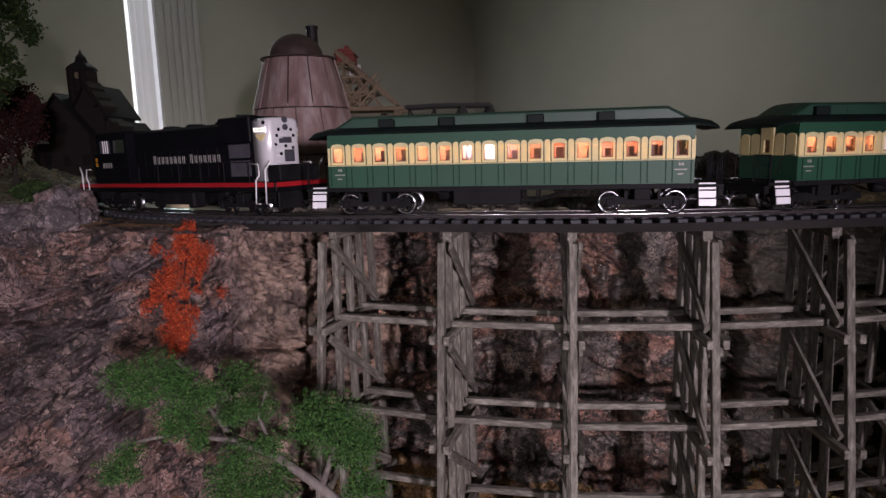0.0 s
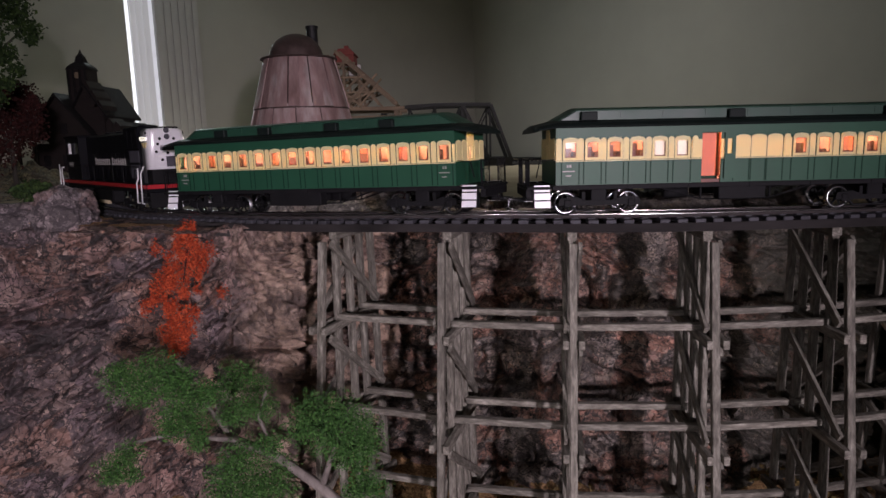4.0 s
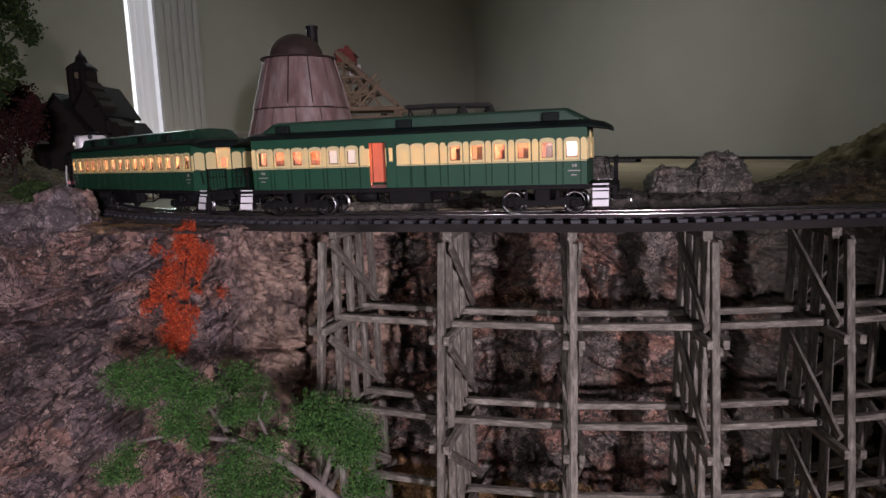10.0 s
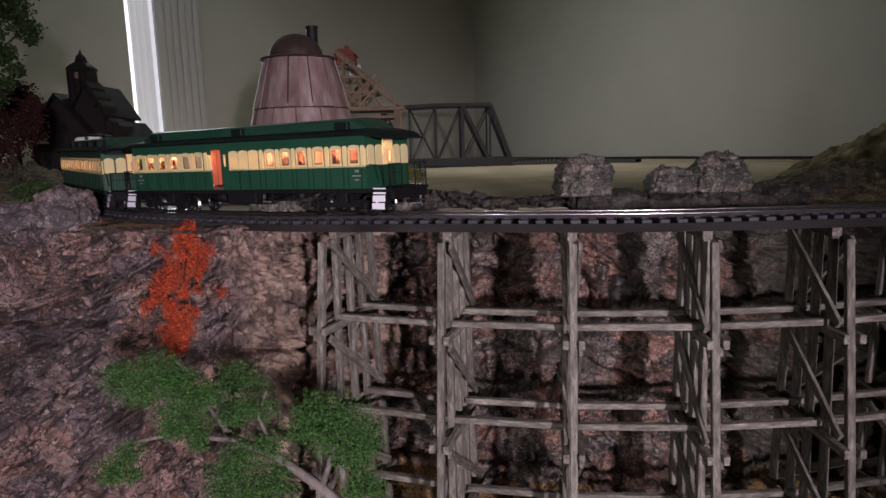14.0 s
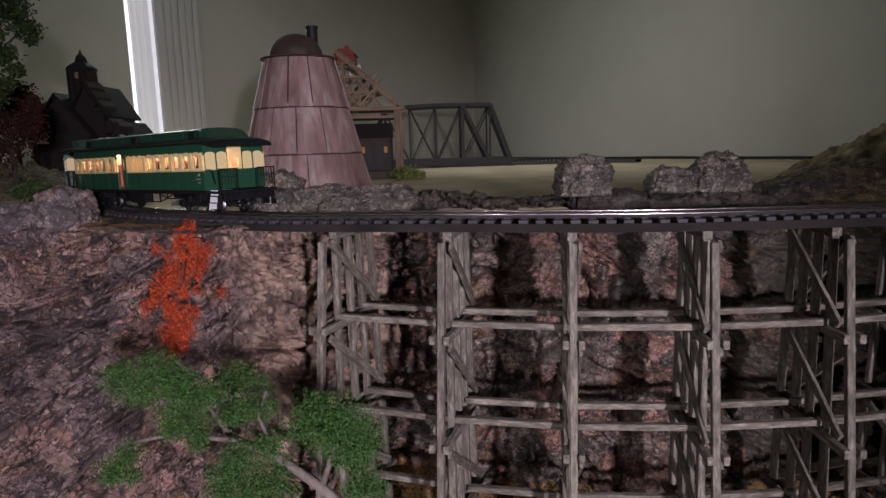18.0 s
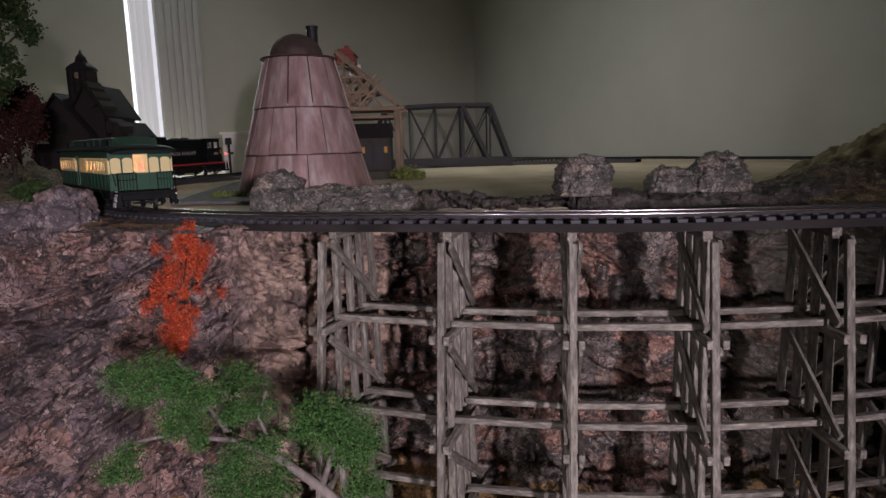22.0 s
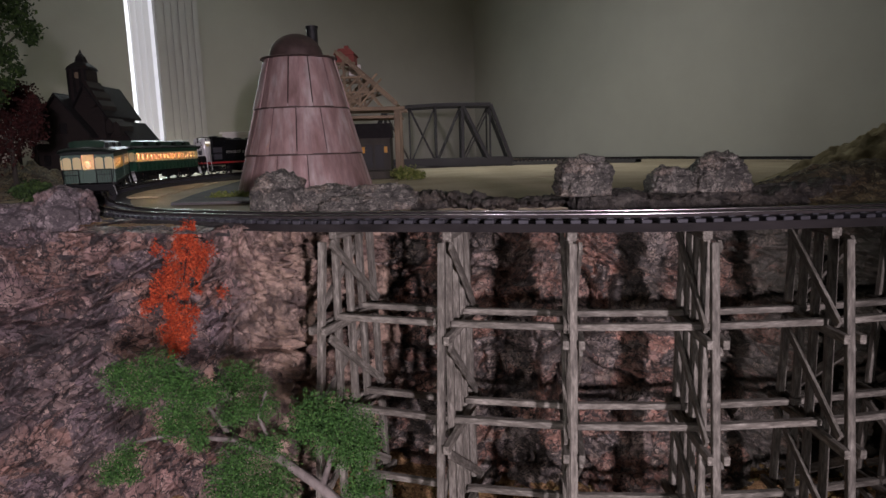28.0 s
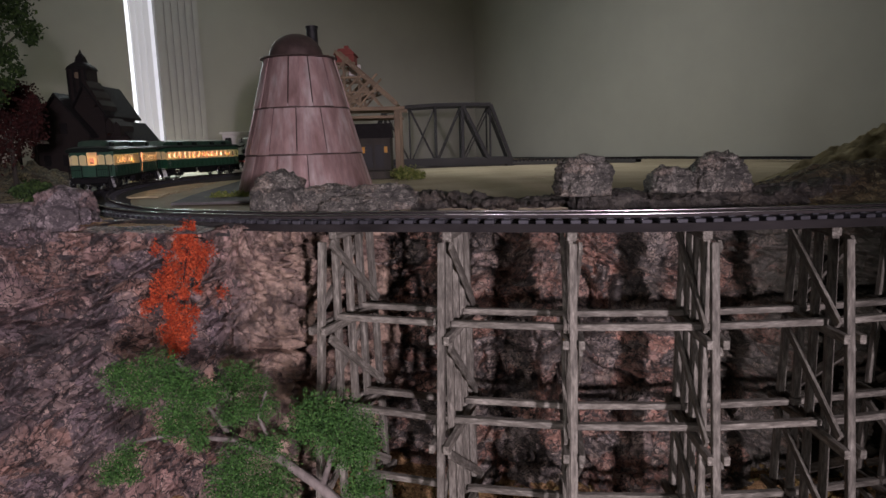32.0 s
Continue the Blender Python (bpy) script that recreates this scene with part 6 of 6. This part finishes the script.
# ---------------------------------------------------------------- locomotive
def loco():
    lo = empty("diesel_locomotive", Matrix.Identity(4), "black diesel locomotive with a red stripe and silver nose", "locomotive", "train")
    F, B = 0.300, -0.272           # ends of the frame, front and rear
    part("frame", boxes([(B, F, -0.050, 0.050, 0.0375, 0.0520)], 0.0012), M_LOCO, lo)
    for s in (1, -1):
        y = sorted((s * 0.0500, s * 0.0512))
        part("stripe", boxes([(B + 0.004, F - 0.004, *y, 0.0445, 0.0512)]), M_RED, lo, "red side stripe")
    for x, hw in ((B - 0.0012, 0.05), (F + 0.0002, 0.05)):
        part("end_stripe", boxes([(x, x + 0.001, -hw, hw, 0.0445, 0.0512)]), M_RED, lo)

    def hood(x0, x1, hw, z1, round_rear=0.0, round_front=0.0, mat=M_LOCO, name="hood", label=""):
        bm = bmesh.new()
        prof = [(-hw, 0.052), (hw, 0.052), (hw, z1 - 0.006), (hw - 0.006, z1 - 0.0015), (0, z1), (-hw + 0.006, z1 - 0.0015), (-hw, z1 - 0.006)]
        st = [(x0, 1.0)]
        if round_rear:
            st = [(x0 + round_rear * (1 - math.cos(t)), 0.66 + 0.34 * math.sin(t)) for t in (0.0, 0.3, 0.6, 0.9, 1.2, math.pi / 2)]
        st2 = [(x1, 1.0)]
        if round_front:
            st2 = [(x1 - round_front, 1.0), (x1 - round_front * 0.25, 0.84), (x1, 0.62)]
        rings = []
        for x, k in st + st2:
            rings.append([bm.verts.new((x, y * k, 0.052 + (z - 0.052) * (1 - 0.10 * (1 - k)))) for y, z in prof])
        n = len(prof)
        for a, b in zip(rings, rings[1:]):
            for k in range(n):
                bm.faces.new((a[k], a[(k + 1) % n], b[(k + 1) % n], b[k]))
        bm.faces.new(rings[0][::-1])
        bm.faces.new(rings[-1])
        return part(name, bm, mat, lo, label, smooth=bool(round_rear))

    hood(-0.205, 0.120, 0.034, 0.1440, name="long_hood")
    hood(-0.2410, -0.2065, 0.0315, 0.1470, round_rear=0.012, mat=M_SILVER, name="nose", label="silver rounded hood end")
    hood(0.225, 0.288, 0.033, 0.112, round_front=0.02, name="short_hood")
    part("radiator_section", boxes([(-0.205, -0.128, -0.0362, 0.0362, 0.1100, 0.1500)], 0.002), M_LOCO, lo)
    # cab with windows
    rows = []
    part("cab", boxes([(0.1205, 0.2245, -0.0490, 0.0490, 0.0522, 0.1060), (0.1205, 0.2245, -0.0490, 0.0490, 0.1290, 0.1400)]
                      + [(x - 0.004, x + 0.004, *sorted((s * 0.0445, s * 0.0490)), 0.1060, 0.1290) for x in (0.1250, 0.1720, 0.2200) for s in (1, -1)]
                      + [(x, x + 0.004, -0.0445, 0.0445, 0.1060, 0.1290) for x in (0.1206, 0.2204)]), M_LOCO, lo)
    part("cab_roof", boxes([(0.1165, 0.2290, -0.0520, 0.0520, 0.1400, 0.1440)], 0.0015), M_LOCO, lo)
    for s in (1, -1):
        a, b = (0.1678, 0.1292) if s > 0 else (0.1292, 0.1678)
        part("cab_window", sheet_bm([(a, s * 0.0466, 0.1062), (b, s * 0.0466, 0.1062), (b, s * 0.0466, 0.1288), (a, s * 0.0466, 0.1288)]), M_CABWIN, lo)
        # opaque grey plate and white bars paint the cab window's reflection
        part("cab_window", boxes([(0.1762, 0.2158, *sorted((s * 0.0462, s * 0.0470)), 0.1062, 0.1288)]), M_GREY, lo, "grey plate for the window's pale reflection")
        part("window_glint", boxes([(0.1850 + 0.0075 * k, 0.1875 + 0.0075 * k, *sorted((s * 0.0480, s * 0.0492)), 0.1062, 0.1288) for k in range(3)]), M_CHROME, lo)
        # doors and grilles along the hood
        for k in range(9):
            x = -0.120 + 0.026 * k
            part("hood_door", boxes([(x, x + 0.0235, *sorted((s * 0.0340, s * 0.0350)), 0.060, 0.105)], 0.0003), M_LOCO, lo)
        for k in range(3):
            x = -0.200 + 0.0240 * k
            part("louvre", boxes([(x, x + 0.021, *sorted((s * 0.0362, s * 0.0368)), 0.1140 + 0.0045 * j, 0.1165 + 0.0045 * j) for j in range(7)]), M_LOCO, lo)
        g = part("grille_panel", boxes([(-0.200, -0.150, *sorted((s * 0.0342, s * 0.0352)), 0.0880, 0.1085), (-0.200, -0.152, *sorted((s * 0.0342, s * 0.0350)), 0.0600, 0.0840)]), M_GREY, lo, "pale grey side panels")
        # letters in bars: a long word and a shorter one, and a number under the cab window
        rows, x = [], 0.062
        for k, wd in enumerate([0.0122] * 8 + [0.0] + [0.0122] * 7):
            if wd:
                top = 0.0975 if k in (0, 9) else 0.0950
                for o, w in ((0.0084, 0.0018), (0.0034, 0.0012)):
                    rows.append((x - o, x - o + w, *sorted((s * 0.0352, s * 0.0357)), 0.0840, top))
                rows.append((x - 0.0090, x - 0.0060, *sorted((s * 0.0352, s * 0.0357)), 0.0832, 0.0840))
                x -= wd
            else:
                x -= 0.010
        part("lettering", boxes(rows), M_LETTER_W, lo, "row of pale letters")
        rows = [(0.2000 - 0.0085 * k, 0.2060 - 0.0085 * k, *sorted((s * 0.0492, s * 0.0497)), 0.0800, 0.0890) for k in range(4)]
        part("number", boxes(rows), M_LETTER, lo, "pale numerals")
        rows = [(0.238 + 0.009 * k, 0.245 + 0.009 * k, *sorted((s * 0.0332, s * 0.0340)), 0.0830 + 0.009 * j, 0.0905 + 0.009 * j) for k in range(3) for j in range(2) if k != 1]
        part("emblem", boxes(rows), M_YELLOW, lo, "yellow painted blocks")
        # handrails at the ends and along the walkway
        for xe, d in ((F - 0.006, 1), (B + 0.006, -1)):
            bm = bmesh.new()
            tube(bm, [(xe - d * 0.045, s * 0.0515, 0.078), (xe - d * 0.028, s * 0.0515, 0.078), (xe - d * 0.026, s * 0.0525, 0.062), (xe - d * 0.034, s * 0.0530, 0.054), (xe - d * 0.036, s * 0.0535, 0.020), (xe - d * 0.027, s * 0.0535, 0.020)], 0.0012, 6)
            tube(bm, [(xe, s * 0.0500, 0.083), (xe - d * 0.012, s * 0.0525, 0.070), (xe - d * 0.013, s * 0.0535, 0.020), (xe - d * 0.004, s * 0.0535, 0.020)], 0.0012, 6)
            part("handrail", bm, M_CHROME, lo, "bright handrail", smooth=True)
            part("step_well", boxes([(*sorted((xe - d * 0.012, xe - d * 0.034)), *sorted((s * 0.036, s * 0.0525)), z, z + 0.002) for z in (0.019, 0.028)] + [(*sorted((xe - d * 0.0115, xe - d * 0.0345)), *sorted((s * 0.036, s * 0.038)), 0.018, 0.0375)]), M_BLACK, lo)
        bm = bmesh.new()
        tube(bm, [(B + 0.05, s * 0.049, 0.082), (F - 0.09, s * 0.049, 0.082)], 0.0008, 6)
        for k in range(7):
            x = B + 0.06 + 0.06 * k
            if x < 0.115:
                tube(bm, [(x, s * 0.049, 0.052), (x, s * 0.049, 0.082)], 0.0008, 6)
        part("walkway_rail", bm, M_BLACK, lo)
        part("tank_side", boxes([(-0.060, 0.060, *sorted((s * 0.020, s * 0.044)), 0.010, 0.0372)], 0.003), M_BLACK, lo)
        bm = bmesh.new()
        tube(bm, [(0.015, s * 0.046, 0.0125), (-0.045, s * 0.046, 0.0125)], 0.0035, 10)
        part("air_tank", bm, M_PLANK, lo, "tan cylindrical air tank", smooth=True)
    # rear end: number board, twin lamps, small hatches
    for s in (1, -1):
        m = pose(-0.2235, s * 0.0292, 0, 0, 0, 10 * s)
        part("number_board", boxes([(-0.0120, 0.0120, *sorted((-0.008 * s, 0.0045 * s)), 0.1235, 0.1325)], 0.001), M_SILVER, lo, "silver number board housing", m)
        part("lit_board", boxes([(-0.0100, 0.0100, *sorted((0.0046 * s, 0.0052 * s)), 0.1255, 0.1307)]), M_MARK, lo, "lit white number board", m)
        part("board_number", boxes([(-0.0075 + 0.0042 * k, -0.0048 + 0.0042 * k, *sorted((0.0052 * s, 0.0054 * s)), 0.1266, 0.1296) for k in range(4)]), M_GREY, lo, "dark numerals", m)
        bm = bmesh.new()
        prism(bm, [(-0.236, 0.1215), (-0.212, 0.1215), (-0.220, 0.1125), (-0.228, 0.1125)], *sorted((s * 0.0316, s * 0.0326)))
        part("badge", bm, M_CREAM, lo, "cream shield plate")
        bm = bmesh.new()
        lathe(bm, [(0.0042, 0.0), (0.0048, 0.003), (0.0036, 0.0042), (0.0012, 0.0036)], 16, pose(-0.2405, 0.0, 0.1370 - 0.0055 * s, 0, -90, 0))
        part("marker_lamp", bm, M_GREY, lo, "unlit round lamp", smooth=True)
        bm = bmesh.new()
        lathe(bm, [(0.0026, 0.0), (0.0028, 0.002), (0.0010, 0.0028)], 12, pose(-0.232, s * 0.0305, 0.1385, -90 * s, 0, 0))
        part("class_lamp", bm, M_BLACK, lo, smooth=True)
    part("grab_iron", boxes([(-0.2426, -0.2406, 0.006, 0.018, 0.070 + 0.009 * k, 0.0712 + 0.009 * k) for k in range(6)]), M_CHROME, lo)
    each_box("hatch", [(-0.2424, -0.2404, -0.016, 0.003, 0.080, 0.098), (-0.2424, -0.2404, -0.012, 0.012, 0.108, 0.117)], M_GREY, lo, 0.0004)
    part("end_box", boxes([(-0.2690, -0.2412, -0.038, 0.038, 0.0522, 0.0760)], 0.0012), M_BLACK, lo, "black box on the end platform")
    for y, z in ((0.012, 0.128), (-0.012, 0.128), (0.016, 0.119), (0.0, 0.1035), (-0.016, 0.119), (0.010, 0.092), (-0.014, 0.101), (0.019, 0.106)):
        bm = bmesh.new()
        lathe(bm, [(0.0022, 0.0), (0.0026, 0.0016), (0.0014, 0.0024)], 10, pose(-0.2406, y, z, 0, -90, 0))
        part("end_fitting", bm, M_BLACK, lo, smooth=True)
    for x in (-0.16, -0.10, -0.02, 0.05):
        bm = bmesh.new()
        lathe(bm, [(0.016, 0.0), (0.016, 0.003), (0.013, 0.0045)], 20, pose(x, 0, 0.1495 if x < -0.128 else 0.1432))
        part("roof_fan", bm, M_LOCO, lo)
    bm = bmesh.new()
    for y in (-0.006, 0.0, 0.006):
        tube(bm, [(-0.150, y, 0.1500), (-0.150, y, 0.1545), (-0.138, y, 0.1545)], 0.0016, 8)
    part("horn", bm, M_LOCO, lo)
    for x in (-0.170, 0.185):
        bogie(lo, x, 0.040, 0.0150, 0.038)
    for d, x in ((1, F), (-1, B)):
        part("pilot", boxes([(*sorted((x - d * 0.004, x)), -0.046, 0.046, 0.012, 0.0375)], 0.0008), M_BLACK, lo)
        coupler(lo, x - d * 0.004, d)
    return lo


engine = loco()


# ---------------------------------------------------------------- what moves
def run(t):
    """Distance that the second coach has gone along the track."""
    return -0.0104 + 0.0689 * t - 0.0000522 * (t - 16.0) ** 2


def vehicle_pose(s, pivot):
    """Pose of a vehicle whose two bogies, pivot either side of its middle, stand on the circle."""
    a = A0 - s / TRACK_R
    h = math.asin(pivot / TRACK_R)
    p, q = track_at(a - h), track_at(a + h)
    c, d = (p + q) / 2, (p - q).normalized()
    side = Vector((-d.y, d.x, 0)).normalized()
    m = Matrix((d, side, d.cross(side))).transposed().to_4x4()
    m.translation = c
    return m


GAP = 0.5770


def motions():
    times = [0.5 * k for k in range(65)]
    for ob, ahead, pivot in ((coach_b, 0.0, 0.15), (coach_a, GAP, 0.15), (engine, GAP * 2 - 0.002, 0.17)):
        walk(ob, [(t, vehicle_pose(run(t) + ahead, pivot)) for t in times])
    fine = [0.25 * k for k in range(129)]
    for ob, x, r in SPIN:
        walk(ob, [(t, pose(x, 0, r, 0, math.degrees(run(t) / r), 0)) for t in fine])


motions()
